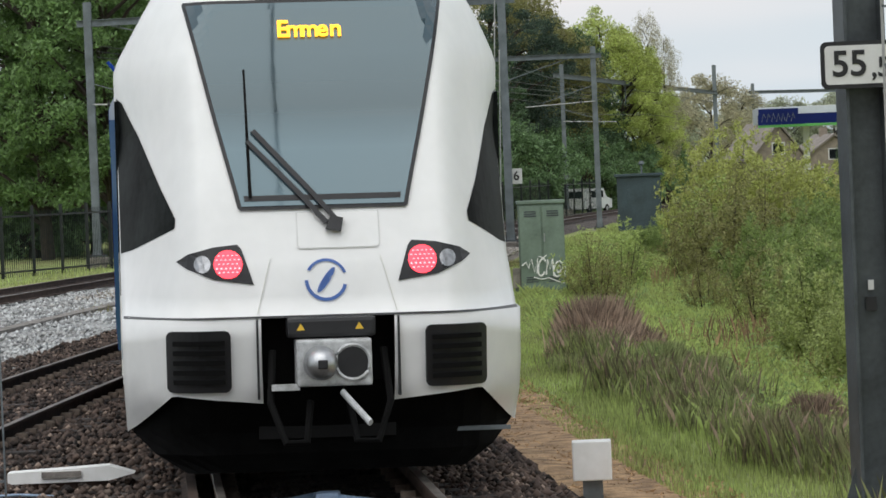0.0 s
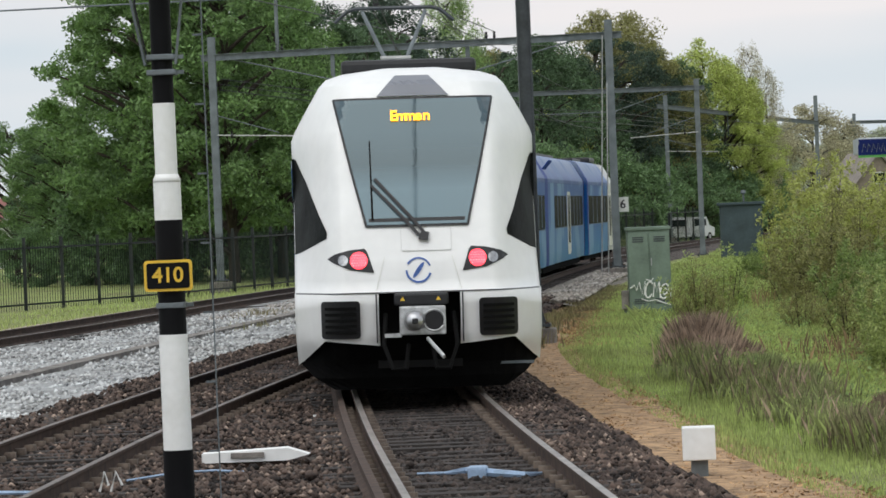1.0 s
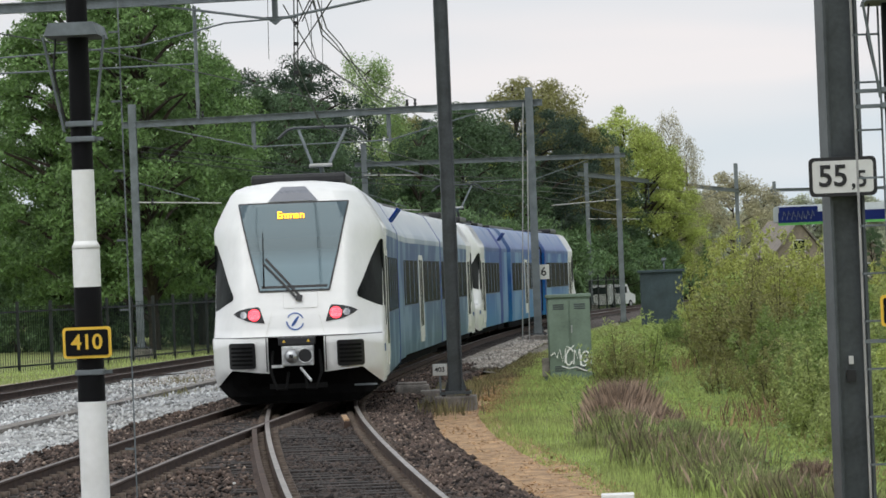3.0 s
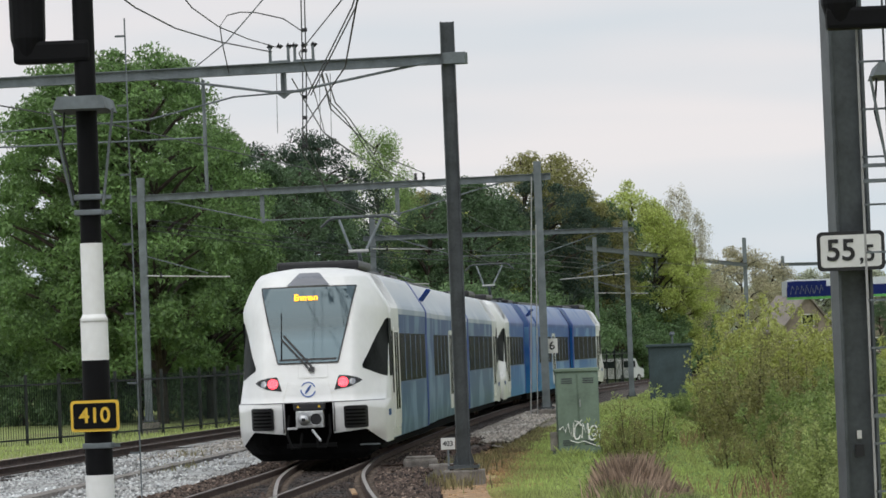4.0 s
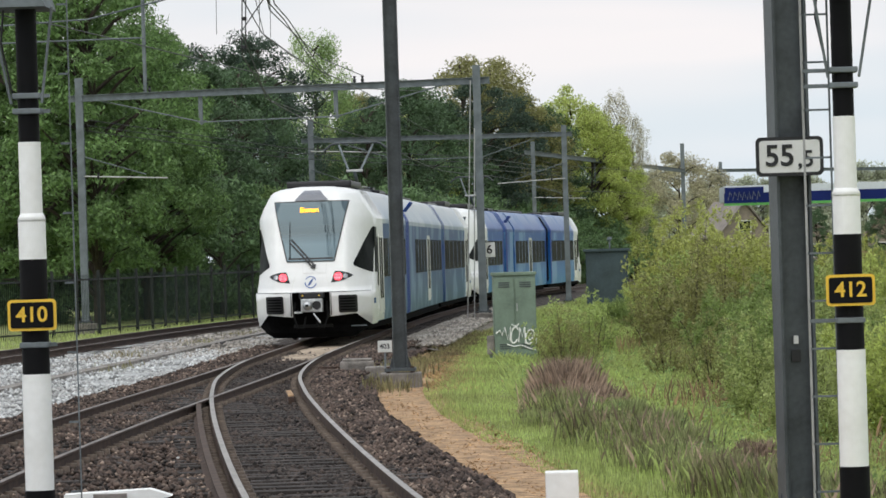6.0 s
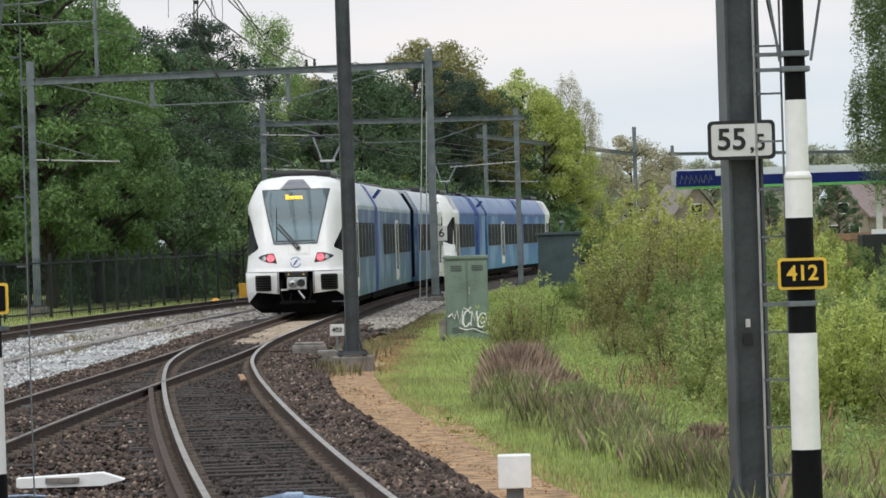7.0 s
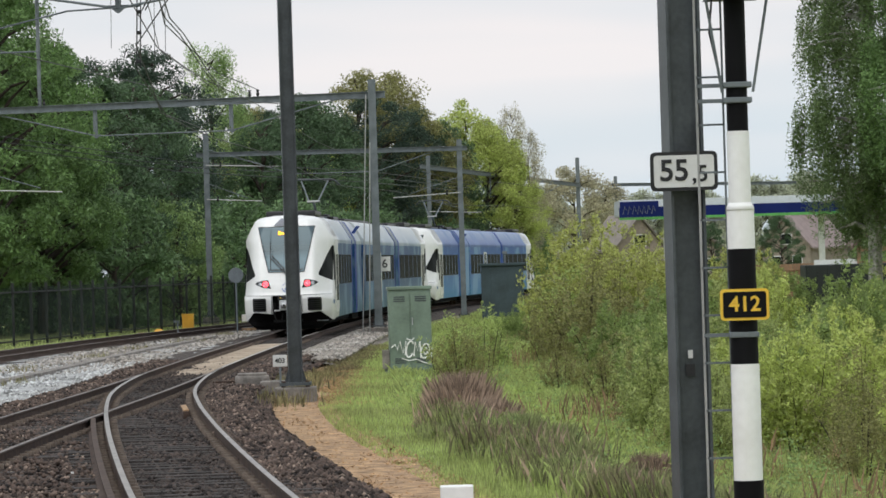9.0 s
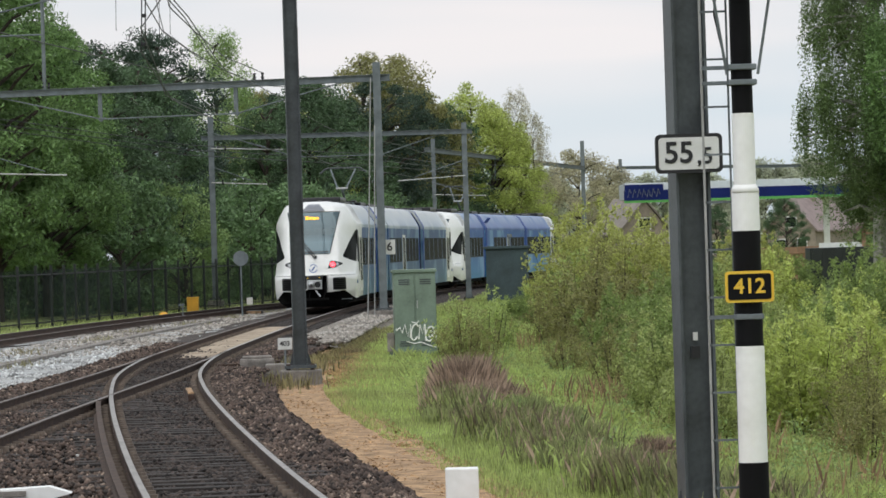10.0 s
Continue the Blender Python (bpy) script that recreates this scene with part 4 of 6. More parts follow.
# ---- trackside things ----
def build_cabinet():
    c = thing("relay_cabinet", pose(-0.7, 89.6, 0, 0, 0, 3), "grey-green steel relay cabinet with two doors and white scrawl", "cabinet")
    part("body", box(-0.5, 0.5, 0.0, 0.75, -0.42, 1.56, 0.02), M["cab_green"], c)
    part("roof", box(-0.53, 0.53, -0.04, 0.79, 1.56, 1.64, 0.015), M["cab_green"], c)
    part("plinth", box(-0.55, 0.55, -0.03, 0.78, -0.8, -0.40, 0.02), M["concrete"], c, "dark concrete plinth")
    for x0, x1 in ((-0.485, -0.02), (0.02, 0.485)):
        d = part("door", box(x0, x1, -0.022, -0.003, -0.36, 1.5, 0.006), M["cab_green"], c)
        for zc in (1.28, -0.18):
            for k in range(3):
                part("louvre", box(x0 + 0.1, x1 - 0.1, -0.032, -0.0225, zc + k * 0.05, zc + k * 0.05 + 0.025), M["mast_dark"], d)
    part("handle", box(0.035, 0.06, -0.05, -0.023, 0.72, 0.9), M["steel"], c, "steel handle")
    bm = bmesh.new()

    def stroke(pts, r=0.021):
        tube([(x, -0.036, z) for x, z in pts], r, 5, bm)

    def loop(cx, cz, rx, rz, a0, a1, slant=0.0):
        stroke([(cx + rx * math.cos(radians(a)) + slant * math.sin(radians(a)), cz + rz * math.sin(radians(a))) for a in np.linspace(a0, a1, 15)])

    stroke([(-0.47, 0.20), (-0.38, 0.27), (-0.33, 0.14), (-0.26, 0.34), (-0.20, 0.05), (-0.12, 0.36), (-0.14, 0.02)])
    loop(-0.03, 0.15, 0.085, 0.19, 40, 330, 0.03)
    stroke([(0.06, -0.02), (0.10, 0.32), (0.15, 0.10), (0.21, 0.33), (0.23, -0.06)])
    loop(0.33, 0.10, 0.10, 0.17, 0, 360, 0.03)
    loop(0.34, 0.10, 0.045, 0.08, 20, 380)
    stroke([(0.43, 0.10), (0.46, -0.08), (0.49, 0.16)])
    stroke([(-0.22, -0.06), (-0.05, -0.12), (0.12, -0.09), (0.30, -0.17), (0.47, -0.22)], 0.013)
    stroke([(-0.10, 0.40), (0.02, 0.36), (0.08, 0.42)], 0.012)
    part("scrawl", bm, M["sig_white"], c, "white sprayed scrawl")
    s = thing("junction_box", pose(-1.30, 89.7, 0), "small weathered grey box on a short post", "box")
    part("box", box(-0.09, 0.09, 0, 0.18, -0.3, 0.15, 0.02), M["concrete"], s)
    part("post", box(-0.04, 0.04, 0.06, 0.12, -0.5, -0.3), M["galv"], s)
    k = thing("equipment_kiosk", pose(2.8, 166.0, 0), "dark blue-grey sheet-metal equipment kiosk with a flat roof", "kiosk")
    part("body", box(-0.92, 0.92, 0, 1.8, -0.5, 1.98, 0.02), M["kiosk"], k)
    part("roof", box(-1.02, 1.02, -0.1, 1.9, 1.98, 2.1, 0.02), M["kiosk"], k)
    part("door", box(-0.5, 0.35, -0.025, -0.003, -0.4, 1.7, 0.005), M["kiosk"], k)
    part("roof_vent", tube([(0.15, 0.9, 2.1), (0.15, 0.9, 2.45), (0.15, 0.9, 2.5), (0.15, 0.9, 2.62)], [0.04, 0.04, 0.13, 0.1], 10), M["galv"], k)


def build_small_things():
    w = thing("marker_block", pose(0.10, 35.45, -0.035), "white painted square marker block on a short post", "marker")
    part("block", box(-0.145, 0.165, -0.14, 0.14, -0.2, 0.11, 0.012), M["sig_white"], w)
    part("post", box(-0.07, 0.09, -0.07, 0.07, -0.5, -0.2), M["galv"], w)
    p = thing("marker_board", pose(-4.15, 36.2, 0, 0, 0, 3), "white painted pointed board lying on the ballast", "board")
    part("board", slab([(-0.5, -0.14), (0.32, -0.14), (0.53, -0.09), (0.32, -0.02), (-0.5, -0.05)], -0.14, 0.14), M["sig_white"], p)
    part("clip", box(-0.22, 0.1, -0.17, -0.141, -0.10, -0.05), M["concrete"], p)
    part("trestle", box(-0.45, 0.3, -0.1, 0.1, -0.3, -0.14), M["rust"], p)
    h = thing("track_hose", pose(0.34, -4.1, -0.02), "light blue cable lying across the sleepers", "cable")
    part("hose", tube([(-2.75, 37.8, -0.13), (-2.5, 37.6, -0.12), (-2.3, 37.7, -0.11), (-2.15, 37.3, -0.1), (-1.75, 37.0, -0.12), (-1.62, 37.2, -0.12)], [0.012, 0.015, 0.035, 0.04, 0.03, 0.012], 6), M["hose"], h)
    part("sleeve", box(-2.27, -2.1, 37.2, 37.45, -0.16, -0.05, 0.02), M["hose"], h)
    h = thing("track_hose", pose(0, 0, 0), "light blue cable lying across the sleepers", "cable")
    part("hose", tube([(-7.3, 32.6, -0.13), (-6.6, 32.8, -0.1), (-5.6, 32.6, -0.12)], 0.02, 6), M["hose"], h)
    part("clip", tube([(-5.05, 32.9, -0.15), (-5.0, 32.9, 0.02), (-4.95, 32.9, -0.1)], 0.014, 6), M["plate_white"], h)
    part("clip", tube([(-5.15, 32.9, -0.15), (-5.1, 32.9, 0.02), (-5.07, 32.9, -0.1)], 0.014, 6), M["plate_white"], h)
    h = thing("track_hose", pose(0, 0, 0), "thin pale cable in the ballast", "cable")
    part("hose", tube([(-5.1, 34.2, -0.15), (-4.7, 34.6, -0.12), (-4.35, 34.7, -0.12), (-4.1, 34.8, -0.15)], 0.012, 5), M["hose"], h)
    for x, y, s in ((-4.1, 45.0, 0.045), (-3.95, 46.2, 0.03), (-4.35, 44.1, 0.025)):
        tagged(part("pale_litter", box(x, x + s * 1.4, y, y + s, -0.16, -0.16 + s, s * 0.3), M["plate_white"]), "small scrap of white litter on the ballast", "litter")
    # number sign and point machine by the portal mast
    n = thing("point_number_sign", pose(-3.16, 74.3, 0), "small white number sign on a short post", "sign")
    part("plate", box(-0.14, 0.14, -0.012, 0.012, 0.23, 0.46, 0.01), M["plate_white"], n)
    writing("403", 0.135, M["black"], n, pose(0, -0.016, 0.345) @ FACE)
    part("post", box(-0.02, 0.02, -0.01, 0.02, -0.4, 0.22), M["galv"], n)
    pm = thing("point_machine", pose(-3.95, 77.0, 0, 0, 0, 3), "weathered concrete-grey point machine housing beside the rail", "point machine")
    part("housing", box(-0.25, 0.45, -0.3, 0.3, -0.3, 0.0, 0.05), M["concrete"], pm)
    part("lid", box(-0.2, 0.4, -0.25, 0.25, 0.0, 0.05, 0.02), M["concrete"], pm)
    part("drive_rod", box(-0.9, -0.25, -0.03, 0.03, -0.16, -0.1), M["rust"], pm)
    pm = thing("point_machine", pose(-3.35, 76.2, 0, 0, 0, 3), "low concrete block beside the mast", "block")
    part("block", box(-0.3, 0.35, -0.3, 0.3, -0.4, -0.1, 0.04), M["concrete"], pm)
    wl_ = thing("wing_lever", pose(-4.16, 61.0, 0, 0, 0, 5), "pale worn guide plate beside the rail", "rail part")
    part("plate", box(-0.05, 0.05, -1.6, 1.6, -0.16, -0.04, 0.02), M["rust"], wl_)
    part("tip", box(-0.045, 0.045, -1.5, 0.6, -0.038, -0.012, 0.008), M["sand"], wl_)
    # by the siding
    b = thing("grit_box", pose(-11.1, 167.0, 0), "bright orange-yellow box beside the siding", "box")
    part("body", box(-0.25, 0.25, -0.22, 0.22, -0.42, 0.20, 0.02), M["orange"], b)
    part("lid", box(-0.27, 0.27, -0.24, 0.24, 0.2, 0.28, 0.02), M["orange"], b)
    b = thing("ground_lamp", pose(-10.4, 140.0, 0.04), "low yellow ground device beside the siding", "device")
    part("dome", tube([(0, 0, -0.35), (0, 0, -0.1), (0, 0, 0.02)], [0.14, 0.21, 0.09], 12), M["orange"], b)
    part("flap", box(-0.75, -0.35, -0.1, 0.1, -0.17, -0.1, 0.01), M["sand"], b)
    d = thing("disc_sign", pose(-7.65, 143.0, 0), "grey back of a round sign on a thin post", "sign")
    part("disc", disc(0, 1.95, 0.29, -0.015, 0.015, 24), M["galv"], d)
    part("post", tube([(0, 0.04, -0.4), (0, 0.04, 2.1)], 0.03, 8), M["galv"], d)
    g = thing("white_block", pose(-8.85, 172.0, 0), "small white block beside the track", "block")
    part("block", box(-0.13, 0.13, -0.12, 0.12, -0.2, 0.12, 0.01), M["plate_white"], g)
    for x, y in ((-8.1, 150.0), (-7.4, 146.5)):
        s = thing("point_machine", pose(x, y, 0), "low dark point mechanism with a yellow stripe", "point machine")
        part("housing", box(-0.35, 0.35, -0.3, 0.3, -0.3, -0.08, 0.03), M["black"], s)
        part("stripe", box(-0.3, 0.3, -0.31, -0.302, -0.2, -0.1), M["sand"], s)
    st = thing("short_post", pose(-9.55, 138.0, 0), "thin grey post with a small crossbar", "post")
    part("stake", box(-0.02, 0.02, -0.02, 0.02, -0.4, 0.35), M["galv"], st)
    part("crossbar", box(-0.15, 0.05, -0.02, 0.02, 0.3, 0.37), M["galv"], st)


def build_fence():
    f = thing("metal_fence", Matrix(), "tall black-green bar fence along the wood's edge", "fence")
    line = smooth_line([(70, -34.0), (100, -26.0), (118, -21.4), (127, -18.3), (141, -15.2), (154, -13.9), (165, -12.2), (182, -9.3), (205, -5.5), (240, 1.5)])
    s = arc_len(line)
    me = bpy.data.meshes.new("bar")
    b = box(-0.05, 0.05, -0.04, 0.04, -0.5, 1.92)
    b.to_mesh(me)
    b.free()
    me.materials.append(M["fence"])
    for d in np.arange(0, s[-1], 2.45)[:298]:
        ob = new("bar", me)
        ob.parent = f
        ob.matrix_local = pose(np.interp(d, s, line[:, 0]), np.interp(d, s, line[:, 1]), 0)
    for z in (-0.25, 1.55):
        part("fence_rail", ribbon(line, [(-0.02, z), (-0.02, z + 0.06), (0.02, z + 0.06), (0.02, z), (-0.02, z)]), M["fence"], f)
    # fine upright wires of the panels
    rng = np.random.default_rng(2)
    d = np.arange(0, s[-1], 0.17)
    x, y = np.interp(d, s, line[:, 0]), np.interp(d, s, line[:, 1])
    dx = np.full(len(d), 0.009)
    v = np.stack([np.stack([x - dx, y, x * 0 - 0.4], 1), np.stack([x + dx, y, x * 0 - 0.4], 1), np.stack([x + dx, y, x * 0 + 1.75], 1), np.stack([x - dx, y, x * 0 + 1.75], 1)], 1).reshape(-1, 3)
    tagged(scatter("panel_wire", v, np.arange(len(v)).reshape(-1, 4), M["fence_mesh"], "", "", f), kind="stuff")


# ---- the train ----
HALF = 1.475
OUTLINE = [(1.455, 0.43), (1.475, 0.75), (1.475, 2.4), (1.487, 2.95), (1.487, 3.10), (1.45, 3.19), (1.13, 3.73), (1.04, 3.83), (0.85, 3.895), (0.45, 3.945), (0.0, 3.965)]


def half_w(z):
    return float(np.interp(z, [o[1] for o in OUTLINE], [o[0] for o in OUTLINE]))


def nose(x, z):
    """How far back the skin of the cab lies from its foremost point."""
    base = float(np.interp(z, [0.43, 0.62, 1.19, 1.21, 1.55, 2.0, 2.75, 3.53, 3.75, 3.965], [0.42, 0.10, 0.0, 0.03, 0.10, 0.26, 0.55, 0.90, 1.10, 1.65]))
    reach = float(np.interp(z, [0.43, 1.19, 1.21, 1.6, 2.6, 3.1, 3.4, 3.965], [0.8, 0.8, 1.1, 1.6, 1.9, 1.6, 1.0, 0.4]))
    w = half_w(z)
    u = min(1.0, abs(x) / max(w, 1e-3))
    return base + 0.05 * u * u + reach * max(0.0, (u - 0.58) / 0.42) ** 1.9


def on_nose(poly, lift, bm=None, steps=1, thick=0.012):
    """A panel of the outline poly, points (x, z), laid on the cab's skin."""
    bm = bm or bmesh.new()
    pts = []
    n = len(poly)
    for i in range(n):
        a, b = poly[i], poly[(i + 1) % n]
        for k in range(steps):
            u = k / steps
            pts.append((a[0] + (b[0] - a[0]) * u, a[1] + (b[1] - a[1]) * u))
    tmp = bmesh.new()
    f = tmp.faces.new([tmp.verts.new((x, 0, z)) for x, z in pts])
    bmesh.ops.triangulate(tmp, faces=[f])
    for _ in range(6):
        bmesh.ops.subdivide_edges(tmp, edges=[e for e in tmp.edges if e.calc_length() > 0.09], cuts=1, use_grid_fill=False)
        bmesh.ops.triangulate(tmp, faces=tmp.faces[:])
    for v in tmp.verts:
        v.co.y = nose(v.co.x, v.co.z) - lift - 0.006
    ret = bmesh.ops.extrude_face_region(tmp, geom=tmp.faces[:])
    for v in ret["geom"]:
        if isinstance(v, bmesh.types.BMVert):
            v.co.y += thick + lift + 0.012
    bmesh.ops.recalc_face_normals(tmp, faces=tmp.faces[:])
    me = bpy.data.meshes.new("tmp")
    tmp.to_mesh(me)
    tmp.free()
    bm.from_mesh(me)
    bpy.data.meshes.remove(me)
    return bm


def mirror(poly):
    return [(-x, z) for x, z in poly][::-1]


def shell_nose(y_end):
    """The white cab: front skin, sides and roof up to y_end."""
    bm = bmesh.new()
    zs = [0.43, 0.52, 0.62, 0.8, 1.0, 1.19, 1.21, 1.35, 1.55, 1.6, 1.75, 2.0, 2.2, 2.4, 2.6, 2.75, 2.95, 3.1, 3.19, 3.3, 3.42, 3.53, 3.65, 3.73, 3.75, 3.83, 3.895, 3.945]
    us = np.linspace(-1, 1, 81)
    rows = []
    for z in zs:
        w = half_w(z)
        row = []
        for u in us:
            low = float(np.interp(abs(u) * w, [0.47, 1.12, 1.455], [0.59, 0.645, 0.39]))
            zz = low + (z - 0.43) * (1.19 - low) / 0.76 if z < 1.19 else z
            row.append(bm.verts.new((u * w, nose(u * w, zz), zz)))
        rows.append(row)
    top = [bm.verts.new((u * 0.45, y_end, 3.965)) for u in us]
    for r, s in zip(rows, rows[1:]):
        z = 0.5 * (r[0].co.z + s[0].co.z)
        for i in range(80):
            x = 0.5 * (us[i] + us[i + 1]) * half_w(z)
            if z < 1.19 and abs(x) < 0.49:
                continue
            bm.faces.new((r[i], r[i + 1], s[i + 1], s[i]))
    for i in range(80):
        bm.faces.new((rows[-1][i], rows[-1][i + 1], top[i + 1], top[i]))
    for k in (0, -1):
        back = [bm.verts.new((r[k].co.x, y_end, r[k].co.z)) for r in rows]
        for i in range(len(rows) - 1):
            bm.faces.new((rows[i][k], rows[i + 1][k], back[i + 1], back[i]))
        bm.faces.new((rows[-1][k], top[k], back[-1]))
    bmesh.ops.recalc_face_normals(bm, faces=bm.faces[:])
    return bm


def shell(y0, y1, zmin=0.43, zmax=3.97, grow=0.0):
    """A stretch of the body between two heights, closed at its ends."""
    prof = [(w, z) for w, z in OUTLINE if zmin <= z <= zmax]
    if prof[0][1] > zmin:
        prof.insert(0, (half_w(zmin), zmin))
    if prof[-1][1] < zmax and zmax < 3.96:
        prof.append((half_w(zmax), zmax))
    poly = [(w + grow, z) for w, z in prof] + [(-w - grow, z) for w, z in prof[::-1] if w > 0]
    return slab(poly, y0, y1)


def side_panel(s, y0, y1, z0, z1, lift, bevel=0.0):
    x = s * (HALF + lift)
    return box(min(x, s * (HALF - 0.02)), max(x, s * (HALF - 0.02)), y0, y1, z0, z1, bevel)


def add_windows(car, y0, y1, n):
    for s in (-1, 1):
        band = part("window_band", side_panel(s, y0, y1, 1.55, 2.62, 0.004), M["glass"], car)
        step = (y1 - y0) / n
        for k in range(n):
            part("pane", side_panel(s, y0 + k * step + 0.05, y0 + (k + 1) * step - 0.05, 1.6, 2.56, 0.009), M["glass"], band)
        for k in range(1, n):
            part("mullion", side_panel(s, y0 + k * step - 0.07, y0 + k * step + 0.07, 1.6, 2.56, 0.012), M["mullion"], band)
        part("window_rail", side_panel(s, y0 + 0.03, y1 - 0.03, 1.53, 1.56, 0.012), M["mullion"], band)


def add_door(car, yc):
    for s in (-1, 1):
        d = part("door", side_panel(s, yc - 0.68, yc + 0.68, 0.62, 2.72, 0.008), M["white_low"], car, "pair of sliding doors with tall panes")
        for o in (-0.34, 0.34):
            part("door_pane", side_panel(s, yc + o - 0.25, yc + o + 0.25, 1.0, 2.6, 0.012), M["glass"], d)
        for o in (-0.72, 0.72):
            part("handrail", side_panel(s, yc + o - 0.10, yc + o + 0.10, 0.7, 2.7, 0.016), M["white_low"], d, "pale door post")


def add_bogie(car, yc, spin):
    b = part("bogie", box(-1.05, 1.05, yc - 1.5, yc + 1.5, 0.32, 0.62, 0.05), M["under"], car)
    for yo in (-0.95, 0.95):
        bm = bmesh.new()
        for s in (-1, 1):
            tube([(s * 0.70, 0, 0), (s * 0.735, 0, 0), (s * 0.80, 0, 0)], [0.40, 0.375, 0.375], 24, bm)
            for k in range(6):
                a = k * math.tau / 6
                tube([(s * 0.805, 0.2 * math.cos(a), 0.2 * math.sin(a)), (s * 0.82, 0.2 * math.cos(a), 0.2 * math.sin(a))], 0.04, 6, bm)
        tube([(-0.7, 0, 0), (0.7, 0, 0)], 0.08, 10, bm)
        w = part("wheelset", bm, M["rust"], car)
        w.location = (0, yc + yo, 0.375)
        spin.append((w, yc + yo))


def cab_front(car):
    """Everything on the face of the cab."""
    body = part("cab_shell", shell_nose(3.0), M["white"], car, "glossy white rounded cab", True)
    part("screen_frame", on_nose([(-0.965, 3.55), (-0.955, 3.57), (0.955, 3.57), (0.965, 3.55), (0.615, 1.985), (0.595, 1.97), (-0.595, 1.97), (-0.615, 1.985)], 0.012), M["black"], car, "black windscreen rim")
    part("windscreen", on_nose([(-0.937, 3.545), (0.937, 3.545), (0.588, 1.998), (-0.588, 1.998)], 0.020), M["screen"], car, "dark tinted windscreen with painted reflection bands")
    part("screen_sill", on_nose([(-0.57, 2.075), (0.57, 2.075), (0.565, 2.035), (-0.565, 2.035)], 0.024), M["black"], car)
    part("lamp_housing", on_nose([(-0.43, 3.585), (0.43, 3.585), (0.2, 3.845), (-0.2, 3.845)], 0.03), M["lens_grey"], car, "grey headlamp lens over the windscreen")
    for s in (-1, 1):
        win = [(1.075, 1.85), (1.38, 1.69), (1.468, 1.66), (1.472, 2.90), (1.43, 2.86), (1.31, 2.58), (1.16, 2.14), (1.065, 1.92)]
        part("side_pane", side_panel(s, 2.25, 2.92, 1.66, 2.88, 0.012), M["black_glass"], car)
        part("side_window", on_nose(win if s > 0 else mirror(win), 0.006), M["black_glass"], car, "black curved cab side window")
        lamp = [(0.52, 1.435), (0.60, 1.69), (0.63, 1.725), (0.80, 1.71), (0.98, 1.665), (1.07, 1.61), (1.0, 1.56), (0.80, 1.475)]
        t = part("tail_lamp", on_nose(lamp if s > 0 else mirror(lamp), 0.006), M["black"], car, "black almond lamp unit")
        c = [(s * 0.70 + 0.104 * math.cos(k * math.tau / 18), 1.585 + 0.104 * math.sin(k * math.tau / 18)) for k in range(18)]
        r = part("red_lamp", on_nose(c, 0.014), M["red_lamp"], t, "lit red tail lamp")
        bm = bmesh.new()
        for i in range(-3, 4):
            for j in range(-3, 4):
                px, pz = i * 0.032 + (j % 2) * 0.016, j * 0.030
                if math.hypot(px, pz) < 0.088:
                    x, z = s * 0.70 + px, 1.585 + pz
                    disc(x, z, 0.009, nose(x, z) - 0.02, nose(x, z) - 0.012, 6, bm)
        part("diodes", bm, M["red_dot"], r)
        c = [(s * 0.885 + 0.06 * math.cos(k * math.tau / 16), 1.59 + 0.064 * math.sin(k * math.tau / 16)) for k in range(16)]
        part("clear_lamp", on_nose(c, 0.014), M["clear_lamp"], t)
        # seam, buffer pad
        pad = [(0.70, 0.70), (0.715, 0.675), (0.74, 0.665), (1.12, 0.665), (1.145, 0.675), (1.16, 0.70), (1.16, 1.075), (1.145, 1.10), (1.12, 1.11), (0.74, 1.11), (0.715, 1.10), (0.70, 1.075)]
        q = on_nose(pad if s > 0 else mirror(pad), 0.05)
        p = part("buffer_pad", q, M["black"], car, "black ribbed buffer pad")
        for k in range(5):
            z = 0.725 + k * 0.07
            rib = [(0.745, z), (1.115, z), (1.115, z + 0.035), (0.745, z + 0.035)]
            part("rib", on_nose(rib if s > 0 else mirror(rib), 0.085, thick=0.0), M["rubber"], p)
        seam = [(0.5, 1.192), (1.46, 1.192), (1.46, 1.206), (0.5, 1.206)]
        part("seam", on_nose(seam if s > 0 else mirror(seam), 0.005), M["black"], car)
        line = [(0.50, 1.22), (0.505, 1.22), (0.40, 1.62), (0.395, 1.62)]
        part("panel_line", on_nose(line if s > 0 else mirror(line), 0.004), M["white_low"], car)
    seam = [(-0.5, 1.192), (0.5, 1.192), (0.5, 1.206), (-0.5, 1.206)]
    part("seam", on_nose(seam, 0.005), M["black"], car)
    # recess of the coupler: a near-black block stands in for its deep shade
    part("recess", box(-0.5, 0.5, 0.45, 0.6, 0.35, 1.2), M["recess_shade"], car)
    for s in (-1, 1):
        part("recess_cheek", box(min(s * 0.5, s * 0.515), max(s * 0.5, s * 0.515), 0.0, 0.5, 0.62, 1.185), M["black"], car)
    hat = on_nose([(-0.2, 1.98 - 0.03), (0.4, 1.95), (0.4, 1.70), (0.38, 1.68), (-0.18, 1.68), (-0.2, 1.70)], 0.0025)
    hatch = part("hatch_seam", hat, M["plate_white"], car, "thin outline of a hatch")
    part("hatch", on_nose([(-0.19, 1.942), (0.392, 1.942), (0.392, 1.705), (0.375, 1.688), (-0.175, 1.688), (-0.19, 1.705)], 0.005), M["white"], hatch)
